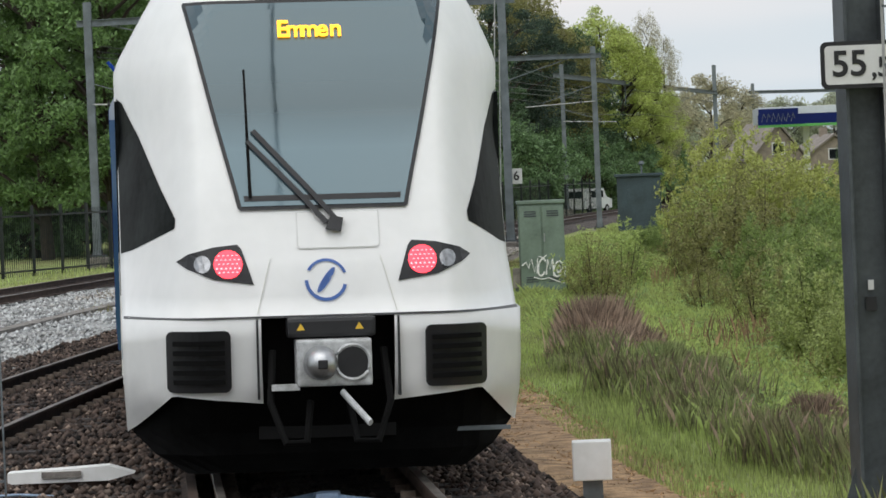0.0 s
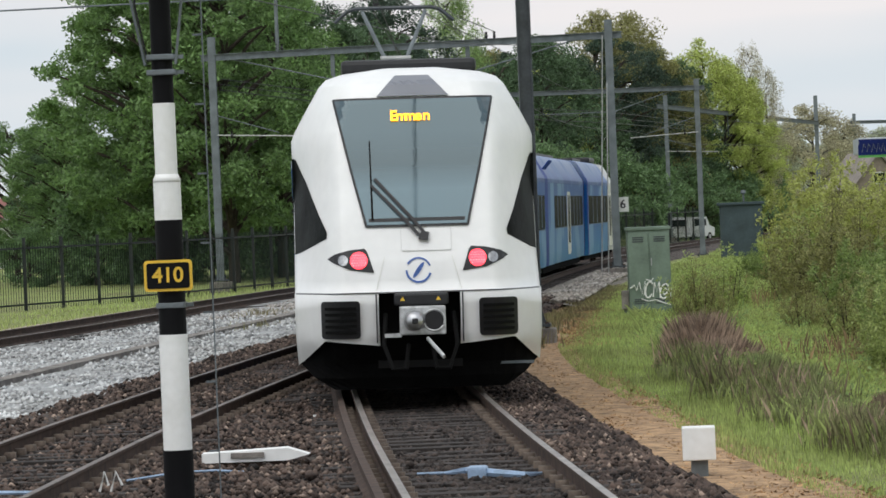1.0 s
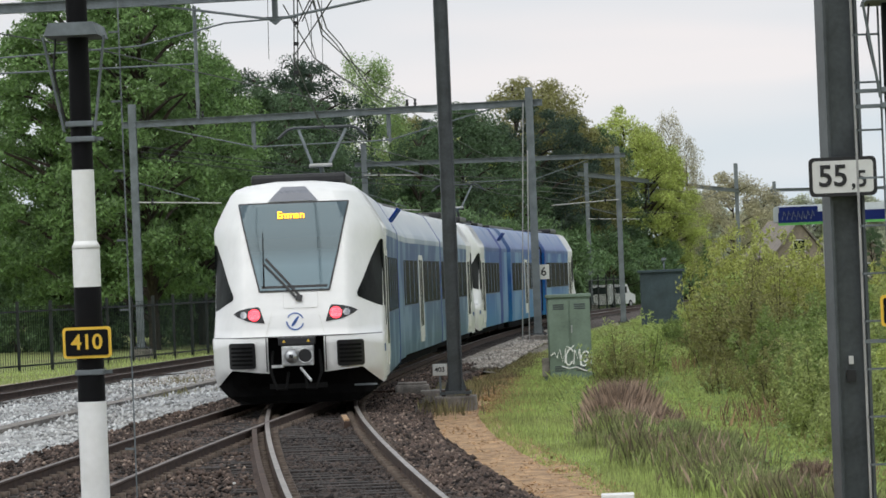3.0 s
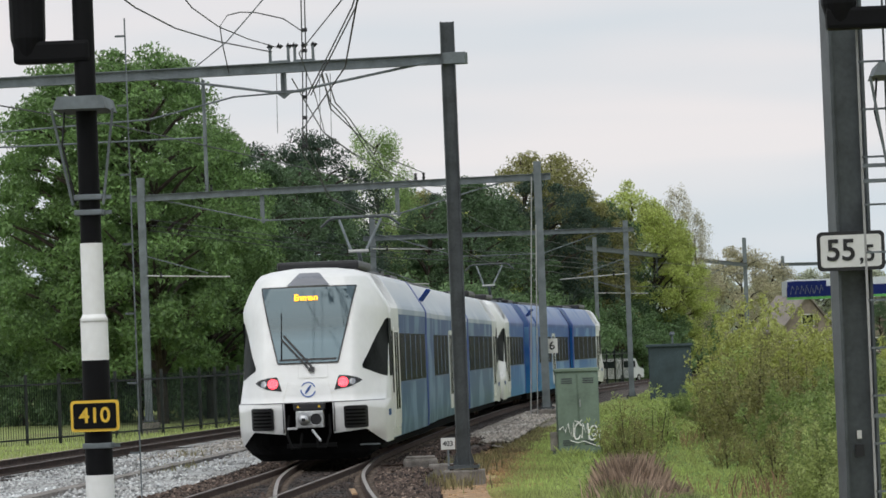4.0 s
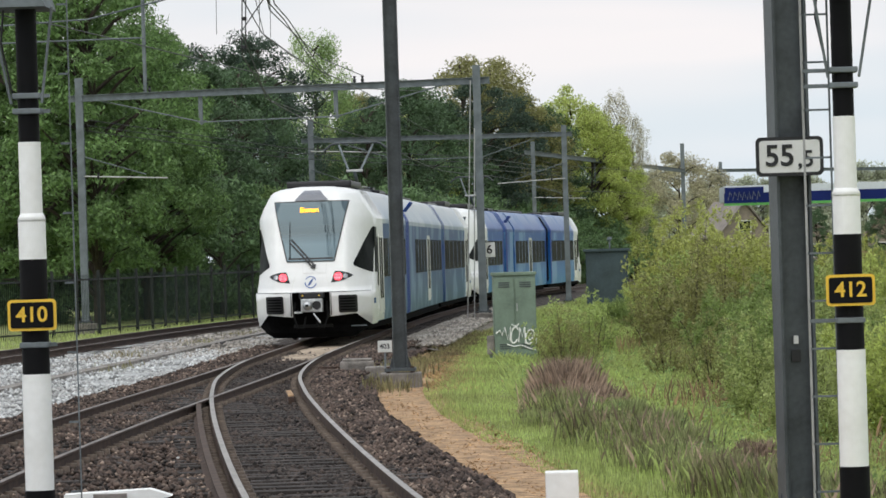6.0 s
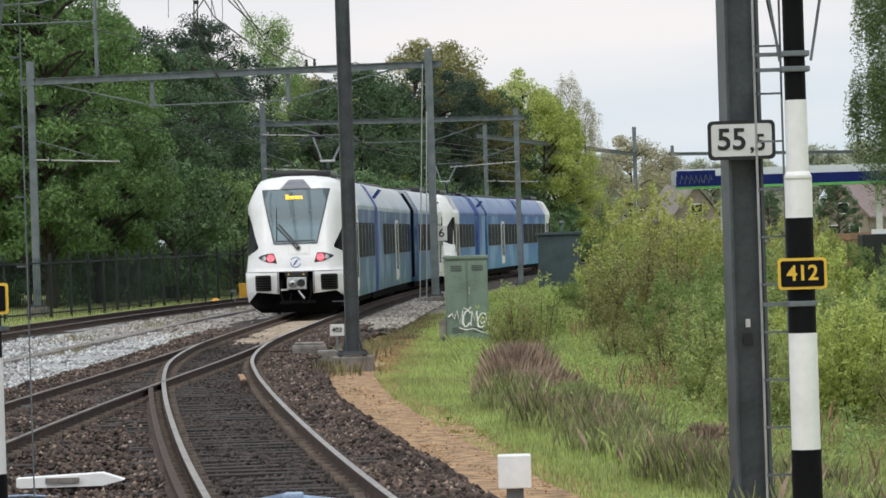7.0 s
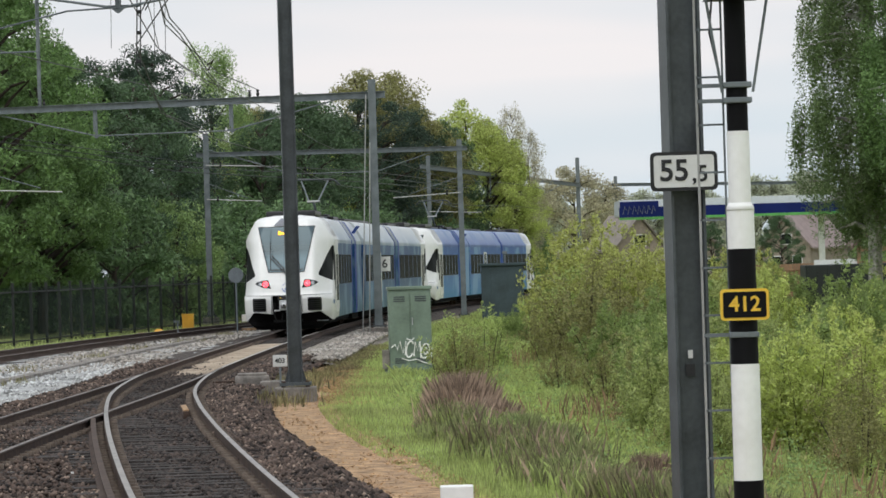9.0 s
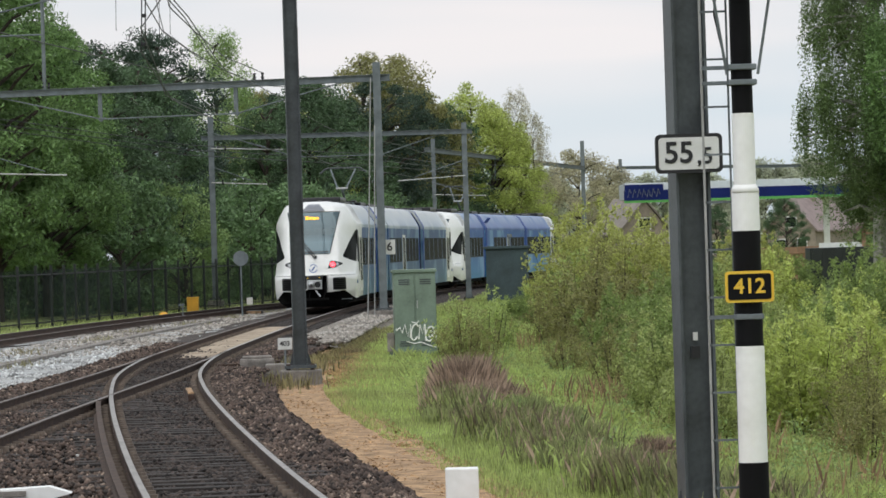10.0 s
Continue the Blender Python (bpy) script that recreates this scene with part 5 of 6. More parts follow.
    # emblem of two arcs and a ring
    for r, a0, a1, wd in ((0.145, 20, 150, 0.016), (0.145, 180, 345, 0.022)):
        pts = [(r * math.cos(radians(a)), r * math.sin(radians(a))) for a in np.linspace(a0, a1, 14)]
        arc = on_nose([(x * 1.06, 1.455 + z * 1.06) for x, z in pts] + [(x * (1 - wd * 5), 1.455 + z * (1 - wd * 5)) for x, z in pts[::-1]], 0.004)
        part("emblem", arc, M["logo"], car, "blue arc of the emblem")
    ring = [(0.06 * math.cos(t) * 0.8 + 0.045 * math.sin(t), 0.085 * math.sin(t) + 0.03 * math.cos(t)) for t in np.linspace(0, math.tau - 0.12, 26)]
    part("emblem", on_nose([(x, 1.455 + z) for x, z in ring] + [(x * 0.66, 1.455 + z * 0.66) for x, z in ring[::-1]], 0.004), M["logo"], car, "blue oval of the emblem")
    # wiper
    w = part("wiper", on_nose([(0.00, 1.86), (0.035, 1.88), (-0.52, 2.52), (-0.545, 2.50)], 0.05, thick=0.0), M["black"], car, "black parked wiper")
    part("wiper_arm", on_nose([(0.075, 1.88), (0.105, 1.90), (-0.47, 2.60), (-0.50, 2.58)], 0.05, thick=0.0), M["black"], w)
    part("wiper_blade", on_nose([(-0.535, 2.06), (-0.51, 2.06), (-0.525, 3.05), (-0.54, 3.05)], 0.04, thick=0.0), M["rubber"], w)
    part("wiper_hub", on_nose([(0.01, 1.82), (0.12, 1.80), (0.14, 1.90), (0.05, 1.92)], 0.06, thick=0.0), M["black"], w)
    # destination display behind the glass
    for k, ch in enumerate("Emmen"):
        x = -0.235 + k * 0.098
        writing(ch, 0.19, M["amber"], car, pose(x, nose(x, 3.32) - 0.040, 3.34, -24) @ FACE, "display_letter")
    # coupler
    c = part("coupler", box(-0.24, 0.30, -0.18, 0.2, 0.70, 1.035, 0.02), M["grey_metal"], car, "grey automatic coupler head")
    part("cone", tube([(-0.07, -0.42, 0.868), (-0.07, -0.36, 0.868), (-0.07, -0.18, 0.868)], [0.06, 0.105, 0.125], 20), M["steel"], c, "bright coupler cone", True)
    part("cup", tube([(0.16, -0.185, 0.868), (0.16, -0.19, 0.868)], 0.125, 20), M["black"], c)
    part("cup_rim", tube([(0.16 + 0.125 * math.cos(a), -0.19, 0.868 + 0.125 * math.sin(a)) for a in np.linspace(0, math.tau, 21)], 0.015, 6), M["grey_metal"], c)
    part("cone_tip", box(-0.10, -0.03, -0.46, -0.41, 0.835, 0.90, 0.01), M["black"], c)
    part("ear", box(-0.42, -0.22, -0.14, -0.08, 0.675, 0.72), M["grey_metal"], c)
    part("handle", tube([(0.08, -0.2, 0.66), (0.26, -0.42, 0.49)], 0.022, 8), M["grey_metal"], c)
    part("contact_box", box(-0.30, 0.34, -0.08, 0.15, 1.045, 1.19, 0.03), M["black"], c)
    for x in (-0.2, 0.22):
        part("warning_mark", slab([(x - 0.03, 1.10), (x + 0.03, 1.10), (x, 1.15)], -0.085, -0.08), M["yellow"], c)
    for s in (-1, 1):
        part("air_hose", tube([(s * 0.40, 0.1, 0.95), (s * 0.43, -0.1, 0.6), (s * 0.33, -0.2, 0.36), (s * 0.18, -0.15, 0.36), (s * 0.14, 0.0, 0.6)], 0.028, 7), M["rubber"], c)
    # skirt below
    bm = bmesh.new()
    prof = []
    for z, ins, back in ((0.72, 0.04, 0.10), (0.40, 0.05, 0.06), (0.24, 0.22, 0.10), (0.10, 0.45, 0.2)):
        prof.append([bm.verts.new((x, back + nose(x, max(z, 0.43)), z)) for x in np.linspace(-HALF + ins, HALF - ins, 21)])
    for a, b in zip(prof, prof[1:]):
        for i in range(20):
            bm.faces.new((a[i], a[i + 1], b[i + 1], b[i]))
    part("skirt", bm, M["under"], car, "black lower skirt")
    part("step_bar", box(0.85, 1.35, 0.55, 0.6, 0.36, 0.39), M["galv"], car)
    for s in (-1, 1):
        # initials of the operator as plain bars
        for k in range(5):
            part("letter_bar", side_panel(s, 1.6 + k * 0.15, 1.68 + k * 0.15, 0.86, 0.99, 0.005), M["slate"], car)
        part("cab_door_pane", side_panel(s, 3.05, 3.38, 1.3, 2.62, 0.010), M["glass"], car)


def raise_face(car):
    """Sets the lamps, pads and the seam of the cab a little higher."""
    for ob in car.children_recursive:
        if ob.type != "MESH":
            continue
        up = ob.matrix_world.translation.z if ob.name.startswith("display") else 0.0
        for v in ob.data.vertices:
            v.co.z += float(np.interp(v.co.z + up, [0.45, 0.66, 1.2, 2.1, 2.7], [0.0, 0.055, 0.055, 0.05, 0.0]))


def end_car(length, spin, two, name="train_car"):
    car = thing(name, Matrix(), "white-nosed electric train car with blue printed sides", "train car", "coupled train")
    cab_front(car)
    raise_face(car)
    y1 = length - 0.15
    part("side_shell", shell(3.01, y1, 0.43, 2.98), M["blue_two" if two else "blue"], car, "blue printed car side")
    part("roof_shell", shell(3.01, y1, 2.985, 3.97), M["blue_roof_two" if two else "blue_roof"], car, "pale blue and white curved roof")
    part("roof_sweep", shell(3.004, 5.4, 3.2, 3.94, 0.003), M["white"], car)
    part("white_sweep", shell(3.003, 5.15, 0.44, 3.94, 0.003), M["white"], car)
    part("end_band", shell(y1 - 0.5, y1 - 0.02, 0.44, 3.94, 0.004), M["blue_deep"], car, "deep blue band at the joint")
    part("gangway", shell(y1 + 0.003, length + 0.15, 0.6, 3.75, -0.12), M["rubber"], car, "black corrugated gangway")
    add_door(car, 4.3)
    add_windows(car, 5.3, y1 - 0.8, 5)
    for s in (-1, 1):
        part("top_band", side_panel(s, 5.2, y1 - 0.55, 2.66, 2.93, 0.003), M["slate"], car)
    part("underframe", box(-1.3, 1.3, 1.6, y1 - 0.2, 0.25, 0.43), M["under"], car)
    add_bogie(car, 4.2, spin)
    part("roof_gear", box(-0.85, 0.85, 3.2, 6.5, 3.93, 4.12, 0.06), M["black"], car, "dark roof equipment")
    part("roof_gear", box(-0.6, 0.6, 8.2, 12.8, 3.93, 4.02, 0.03), M["black"], car)
    return car


def mid_car(length, spin, module, two):
    label = "short blue power module with roof louvres and a raised pantograph" if module else "blue printed middle car of the electric train"
    car = thing("power_module" if module else "train_car", Matrix(), label, "train car", "coupled train")
    part("side_shell", shell(0.15, length - 0.15, 0.43, 2.98), M["blue_two" if two else "blue"], car, "blue printed car side")
    part("roof_shell", shell(0.15, length - 0.15, 2.985, 3.97), M["blue_roof_two" if two else "blue_roof"], car, "pale blue curved roof")
    part("gangway", shell(length - 0.147, length + 0.15, 0.6, 3.75, -0.12), M["rubber"], car, "black corrugated gangway")
    part("underframe", box(-1.3, 1.3, 0.3, length - 0.3, 0.2, 0.43), M["under"], car)
    for s in (-1, 1):
        part("top_band", side_panel(s, 0.3, length - 0.3, 2.66, 2.93, 0.003), M["slate"], car)
    if module:
        part("end_band", shell(0.17, 1.1, 0.44, 3.94, 0.004), M["blue_deep"], car, "deep blue band at the joint")
        for s in (-1, 1):
            for k in range(4):
                m = pose(s * 1.33, 1.5 + k * 0.4, 3.42, 0, s * 38, 0)
                part("louvre", box(-0.02, 0.02, -0.12, 0.12, -0.32, 0.32, 0.01, m=m), M["blue_deep"], car)
        add_bogie(car, length / 2, spin)
        part("roof_gear", box(-0.65, 0.65, 1.4, 4.2, 3.93, 4.06, 0.05), M["black"], car)
        p = part("pantograph", box(-0.5, 0.5, 0.4, 1.5, 4.05, 4.12), M["black"], car, "raised dark pantograph")
        part("lower_arm", tube([(0, 1.6, 4.15), (0, 0.2, 4.62)], 0.05, 8), M["galv"], p)
        for s in (-1, 1):
            part("upper_arm", tube([(s * 0.17, 0.2, 4.62), (s * 0.50, 1.1, 5.40)], 0.035, 6), M["galv"], p)
        part("knee", tube([(-0.24, 0.2, 4.62), (0.24, 0.2, 4.62)], 0.04, 8), M["wire_pale"], p)
        part("contact_strip", tube([(-0.95, 1.1, 5.24), (-0.74, 1.1, 5.42), (-0.6, 1.1, 5.46), (0.6, 1.1, 5.46), (0.74, 1.1, 5.42), (0.95, 1.1, 5.24)], 0.035, 6), M["mast_dark"], p)
        for s in (-1, 1):
            for y in (0.45, 1.45):
                part("insulator", insulator([(s * 0.4, y, 3.9)]), M["galv"], p)
    else:
        add_windows(car, 0.8, 7.2, 4)
        add_door(car, 8.4)
        add_windows(car, 9.6, length - 0.9, 4)
        part("end_band", shell(length - 0.5, length - 0.17, 0.44, 3.94, 0.004), M["blue_deep"], car, "deep blue band at the joint")
        part("roof_gear", box(-0.6, 0.6, 2.0, length - 3, 3.93, 4.03, 0.03), M["black"], car)
        add_bogie(car, length - 2.2, spin)
    return car


A_LEN, MOD_LEN, MID_LEN, B_LEN = 14.8, 4.5, 17.8, 18.6
UNIT = A_LEN + MOD_LEN + MID_LEN + B_LEN
CARS = []
SPIN = []


def build_train():
    for unit in range(2):
        s0 = unit * (UNIT + 0.25)
        for kind, start, length in (("a", 0, A_LEN), ("m", A_LEN, MOD_LEN), ("c", A_LEN + MOD_LEN, MID_LEN), ("b", UNIT - B_LEN, B_LEN)):
            spin = []
            if kind in "ab":
                car = end_car(length, spin, unit == 1)
            else:
                car = mid_car(length, spin, kind == "m", unit == 1)
            CARS.append((car, s0 + start, length, kind == "b"))
            if unit == 0 and kind == "a":
                SPIN.extend(spin)


NOSE_AT = [(0.0, 32.5), (0.5, 38.9), (1.0, 44.3), (3.5, 69.6), (5.5, 90.2), (10.0, 137.0)]


def nose_at(t):
    return float(np.interp(t, [n[0] for n in NOSE_AT], [n[1] for n in NOSE_AT]))


R_LEN = arc_len(RIGHT)


def on_track(s):
    return Vector((float(np.interp(s, R_LEN, RIGHT[:, 0])), float(np.interp(s, R_LEN, RIGHT[:, 1])), 0.0))


def start_of(y):
    return float(np.interp(y, RIGHT[:, 1], R_LEN))


# sideways swing of the leading car's nose, sideways shift and lean of the train
SWING = [(0.0, 0.12, -0.14, 0.8), (0.25, 0.0, 0.02, 0.8), (0.5, -0.08, 0.12, 0.8), (1.0, -0.08, 0.11, 0.7), (1.5, -0.04, 0.09, 0.5), (2.0, 0.0, 0.05, 0.3), (3.5, -0.05, 0.0, 0.0), (4.0, -0.10, -0.05, 0.0), (5.0, -0.20, 0.0, 0.0), (5.5, -0.16, 0.02, 0.0), (7.5, 0.04, 0.08, 0.0), (8.5, 0.05, 0.10, 0.0), (9.5, 0.0, 0.08, 0.0)]


def swing(t, k):
    return float(np.interp(t, [r[0] for r in SWING], [r[k] for r in SWING]))


def car_pose(t, s0, length, turned):
    """A car that starts s0 behind the nose of the train; a turned car shows its cab at the far end."""
    s = start_of(nose_at(t)) + s0
    ends = []
    for q in ((0.02, 0.73) if turned else (0.27, 0.98)):
        u = s0 + q * length
        p, p2 = on_track(s + q * length), on_track(s + q * length + 0.5)
        d = (p2 - p).normalized()
        off = swing(t, 1) * float(np.interp(u, [0, 15, 37], [1, -1, 0])) + swing(t, 2) * float(np.interp(u, [0, 60], [1, 0]))
        ends.append(p + Vector((d.y, -d.x, 0)) * off)
    a, b = ends
    d = (b - a).normalized()
    o = (a + b) / 2 + d * length * (0.125 if turned else -0.125)
    o -= Vector((d.y, -d.x, 0)) * float(np.interp(o.y, [40, 46, 60, 80, 95, 125, 138, 152, 175, 205], [-0.10, 0, 0, 0.15, 0.3, 0.35, 0.38, 0.15, 0.0, -0.3]))
    heading = -math.degrees(math.atan2(d.x, d.y))
    if turned:
        return pose(*(o + d * length / 2), 0, -swing(t, 3), heading + 180)
    return pose(*(o - d * length / 2), 0, swing(t, 3), heading)


def motions():
    times = [i * 0.25 for i in range(41)]
    for car, s0, length, turned in CARS:
        walk(car, [(t, car_pose(t, s0, length, turned)) for t in times])
    for w, y in SPIN:
        rows = []
        for i in range(301):
            t = i / 30
            turn = -math.degrees((start_of(nose_at(t)) - start_of(nose_at(0))) / 0.375)
            rows.append((t, pose(0, y, 0.375, turn, 0, 0)))
        walk(w, rows)


# ---- plants ----
def leaf_cloud(rng, centres, radii, per, size, flat=0.8):
    """Small leaf blades scattered round centres; returns vertices and quads."""
    vs = []
    for c, r in zip(centres, radii):
        n = max(3, int(per * (0.6 + 0.8 * rng.random())))
        d = rng.normal(size=(n, 3))
        d /= np.linalg.norm(d, axis=1)[:, None]
        p = np.asarray(c) + d * (r * rng.random((n, 1)) ** 0.45) * np.array([1, 1, flat])
        a = rng.normal(size=(n, 3))
        a /= np.linalg.norm(a, axis=1)[:, None]
        b = np.cross(a, rng.normal(size=(n, 3)))
        b /= np.linalg.norm(b, axis=1)[:, None]
        s = size * (0.55 + 0.9 * rng.random((n, 1)))
        vs.append(np.stack([p - a * s, p + b * s * 0.75, p + a * s], 1))
    v = np.concatenate(vs).reshape(-1, 3)
    f = np.arange(len(v)).reshape(-1, 3)
    return v, f


def make_tree(seed, height, spread, leaf, tone, blobs, per, size, base, label, name="tree", bark="bark", pointed=0.0, droop=0.0, flat=0.8, clump=1.0, limb=1.0):
    rng = np.random.default_rng(seed)
    t = thing(name, Matrix(), label, "tree", "wood along the line")
    bm = bmesh.new()
    lean = rng.normal(0, 0.03, 2)
    trunk = [(lean[0] * z, lean[1] * z, z) for z in np.linspace(-0.6, height * 0.86, 7)]
    r0 = height * 0.016 + 0.05
    tube(trunk, list(np.linspace(r0, r0 * 0.18, 7)), 8, bm)
    centres, radii = [], []
    for k in range(blobs):
        u = base + (1 - base) * (k + rng.random()) / blobs
        z = height * u
        shape = math.sin(math.pi * min(1, max(0.06, (u - base) / (1.04 - base))) ** (0.75 + pointed)) ** 0.6
        rad = spread * shape * (0.35 + 0.65 * rng.random() ** 0.5)
        a = rng.random() * math.tau
        c = np.array([rad * math.cos(a) + lean[0] * z, rad * math.sin(a) + lean[1] * z, z + rng.normal(0, 0.25) - droop * rad])
        centres.append(c)
        radii.append(spread * clump * (0.17 + 0.15 * rng.random()))
        if k % 3 == 0:
            zz = max(0.5, z - rad * 0.6)
            tube([(lean[0] * zz, lean[1] * zz, zz), tuple(c * 0.5 + np.array([lean[0] * zz, lean[1] * zz, zz]) * 0.5 + np.array([0, 0, 0.3])), tuple(c)], [r0 * 0.4 * limb, r0 * 0.25 * limb, r0 * 0.08 * limb], 5, bm)
    part("trunk", bm, M[bark], t)
    v, f = leaf_cloud(rng, centres, radii, per * 2, size * 0.72, flat)
    scatter("crown", v, f, M["leaf_" + tone], "", "", t)
    return t


def build_trees():
    oak = [make_tree(11 + i, 15.0, 4.7, 0, "oak", 200, 125, 0.145, 0.15, "tall oak in fresh green leaf at the wood's edge", clump=0.66, flat=0.65) for i in range(2)]
    dark = [make_tree(21 + i, 13.0, 4.0, 0, "dark", 130, 125, 0.145, 0.04, "dark green broadleaf tree in the wood", clump=0.75) for i in range(2)]
    pine = [make_tree(31 + i, 14.0, 3.3, 0, "pine", 70, 190, 0.12, 0.30, "dark pine with an open crown", name="pine_tree", flat=0.65) for i in range(2)]
    fresh = [make_tree(41 + i, 12.0, 3.5, 0, "fresh", 150, 140, 0.12, 0.08, "slim tree in light spring green", pointed=0.3, clump=0.75) for i in range(2)]
    olive = make_tree(51, 13.0, 3.4, 0, "olive", 80, 150, 0.13, 0.2, "broadleaf tree with olive-brown young leaves")
    pale = make_tree(55, 13.0, 2.6, 0, "herb", 100, 200, 0.085, 0.15, "slender birch with thin pale foliage", pointed=0.2, flat=1.6, limb=0.4)
    wisp = make_tree(58, 13.0, 1.7, 0, "tan", 80, 110, 0.075, 0.2, "thin half-bare birch with upright twigs", pointed=0.2, flat=2.0, limb=0.3)
    haze = make_tree(61, 12.0, 5.5, 0, "haze", 80, 150, 0.30, 0.08, "distant tree with haze mixed into its leaf colour")
    tan = make_tree(65, 12.0, 5.0, 0, "tan", 60, 120, 0.22, 0.12, "distant bare-looking tree with tan buds paled for haze")
    under = make_tree(71, 5.0, 3.0, 0, "brush", 60, 90, 0.16, 0.02, "dark green undergrowth bush", name="bush")
    bright = make_tree(75, 7.5, 3.2, 0, "herb", 60, 110, 0.15, 0.02, "rounded bright green bush behind the fence", name="bush")
    kinds = {"o": oak, "d": dark, "p": pine, "f": fresh, "v": [olive], "b": [pale], "w": [wisp], "h": [haze], "t": [tan], "u": [under], "g": [bright]}
    used = set()
    rng = random.Random(8)
    spots = [
        # left wood: kind, x, y, height factor
        ("o", -23.0, 166, 0.9), ("o", -21.6, 160, 1.02), ("o", -18.6, 158, 1.02), ("o", -17.6, 168, 0.86), ("d", -23.5, 178, 0.95), ("d", -20.5, 182, 1.0), ("d", -17, 185, 1.0), ("o", -20.2, 172, 1.06),
        ("d", -25.6, 178, 0.55), ("o", -28.4, 176, 0.55), ("d", -30.0, 181, 0.56), ("o", -32.3, 184, 0.5), ("d", -15.2, 192, 0.92), ("p", -18.2, 214, 1.02), ("p", -16.2, 220, 1.08), ("p", -14.6, 212, 0.85), ("b", -13.2, 232, 1.2), ("v", -11.5, 240, 0.95),
        ("d", -10.5, 225, 0.85), ("p", -9.0, 235, 0.9), ("d", -8.0, 228, 0.95), ("f", -9.4, 262, 1.05), ("d", -6.9, 252, 1.02), ("v", -5.4, 268, 1.22), ("v", -3.3, 272, 1.22), ("p", -4.3, 262, 1.0),
        ("p", -1.9, 268, 0.93), ("d", -1.0, 276, 0.93), ("v", -0.6, 274, 1.02), ("d", 0.3, 278, 0.97), ("f", 2.0, 284, 1.14), ("f", 3.6, 282, 1.02), ("w", 6.2, 290, 1.08), ("w", 7.2, 292, 0.95), ("f", 5.0, 285, 0.82), ("d", 0.5, 290, 0.72), ("f", 6.8, 300, 0.7),
        ("d", -12.5, 250, 1.0), ("d", -5.5, 270, 1.0), ("d", -19, 240, 1.1), ("d", -24, 205, 0.9),
        # undergrowth
        ("u", -26, 168, 0.8), ("u", -23.5, 166, 0.9), ("u", -20.5, 166, 1.0), ("u", -17.8, 172, 1.0), ("u", -15.0, 176, 1.2), ("g", -12.7, 187, 0.76), ("u", -12.6, 200, 1.1), ("u", -10.5, 208, 1.2),
        ("u", -8.4, 215, 1.2), ("u", -6.2, 222, 1.1), ("u", -3.6, 228, 1.1), ("u", -1.7, 262, 1.1), ("u", 0.9, 268, 1.0), ("u", 2.6, 275, 0.9), ("u", -29, 168, 0.5), 
        ("g", -8.2, 250, 0.9), ("f", -6.8, 218, 0.42), ("u", 4.5, 280, 0.9), ("u", 7, 300, 0.9),
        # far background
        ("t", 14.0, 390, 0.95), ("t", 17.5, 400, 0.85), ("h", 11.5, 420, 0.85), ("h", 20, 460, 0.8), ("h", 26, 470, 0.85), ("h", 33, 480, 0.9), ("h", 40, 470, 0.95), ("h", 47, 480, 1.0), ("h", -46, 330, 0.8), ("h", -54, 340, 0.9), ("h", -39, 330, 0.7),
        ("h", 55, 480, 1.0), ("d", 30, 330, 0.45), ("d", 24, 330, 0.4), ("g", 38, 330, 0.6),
    ]
    for i, (k, x, y, f) in enumerate(spots):
        src = kinds[k][i % len(kinds[k])]
        m = pose(x, y, -0.4, 0, 0, rng.uniform(0, 360))
        w = f * rng.uniform(0.92, 1.08)
        if src in used:
            ob = copy_thing(src, m)
        else:
            ob = src
            ob.matrix_world = m
            used.add(src)
        ob.scale = (w, w, f)
    # birches on the right
    b = make_tree(81, 15.5, 2.9, 0, "birch", 260, 300, 0.075, 0.26, "tall birch with white trunk and hanging twigs", name="birch_tree", bark="birch", droop=0.5, flat=3.2, clump=0.55)
    b.matrix_world = pose(15.1, 131, -0.5)
    b = make_tree(82, 16.0, 3.2, 0, "oak", 260, 320, 0.078, 0.22, "tall birch with denser green leaves", name="birch_tree", bark="birch", droop=0.45, flat=2.4, clump=0.6)
    b.matrix_world = pose(17.2, 128, -0.5)


def make_shrub(seed, h, r, tone, blobs, per, size, label):
    rng = np.random.default_rng(seed)
    t = thing("shrub", Matrix(), label, "shrub", "shrubs beside the line")
    bm = bmesh.new()
    centres, radii = [], []
    for k in range(blobs):
        a, q = rng.random() * math.tau, rng.random() ** 0.6
        top = h * (0.55 + 0.5 * rng.random()) * (1 - 0.45 * q * q)
        x, y = r * q * math.cos(a), r * q * math.sin(a)
        if k % 5 == 0:
            tube([(x * 0.3, y * 0.3, -0.5), (x * 0.7, y * 0.7, top * 0.5), (x, y, top)], [0.018, 0.012, 0.004], 4, bm)
        for u in (1.0, 0.78, 0.55, 0.32):
            centres.append((x * (0.45 + 0.55 * u) + rng.normal(0, 0.06), y * (0.45 + 0.55 * u) + rng.normal(0, 0.06), top * u))
            radii.append(r * 0.065 + 0.05)
    part("stem", bm, M["bark"], t)
    v, f = leaf_cloud(rng, centres, radii, per * 2, size * 0.85, 1.5)
    scatter("foliage", v, f, M["leaf_" + tone], "", "", t)
    return t


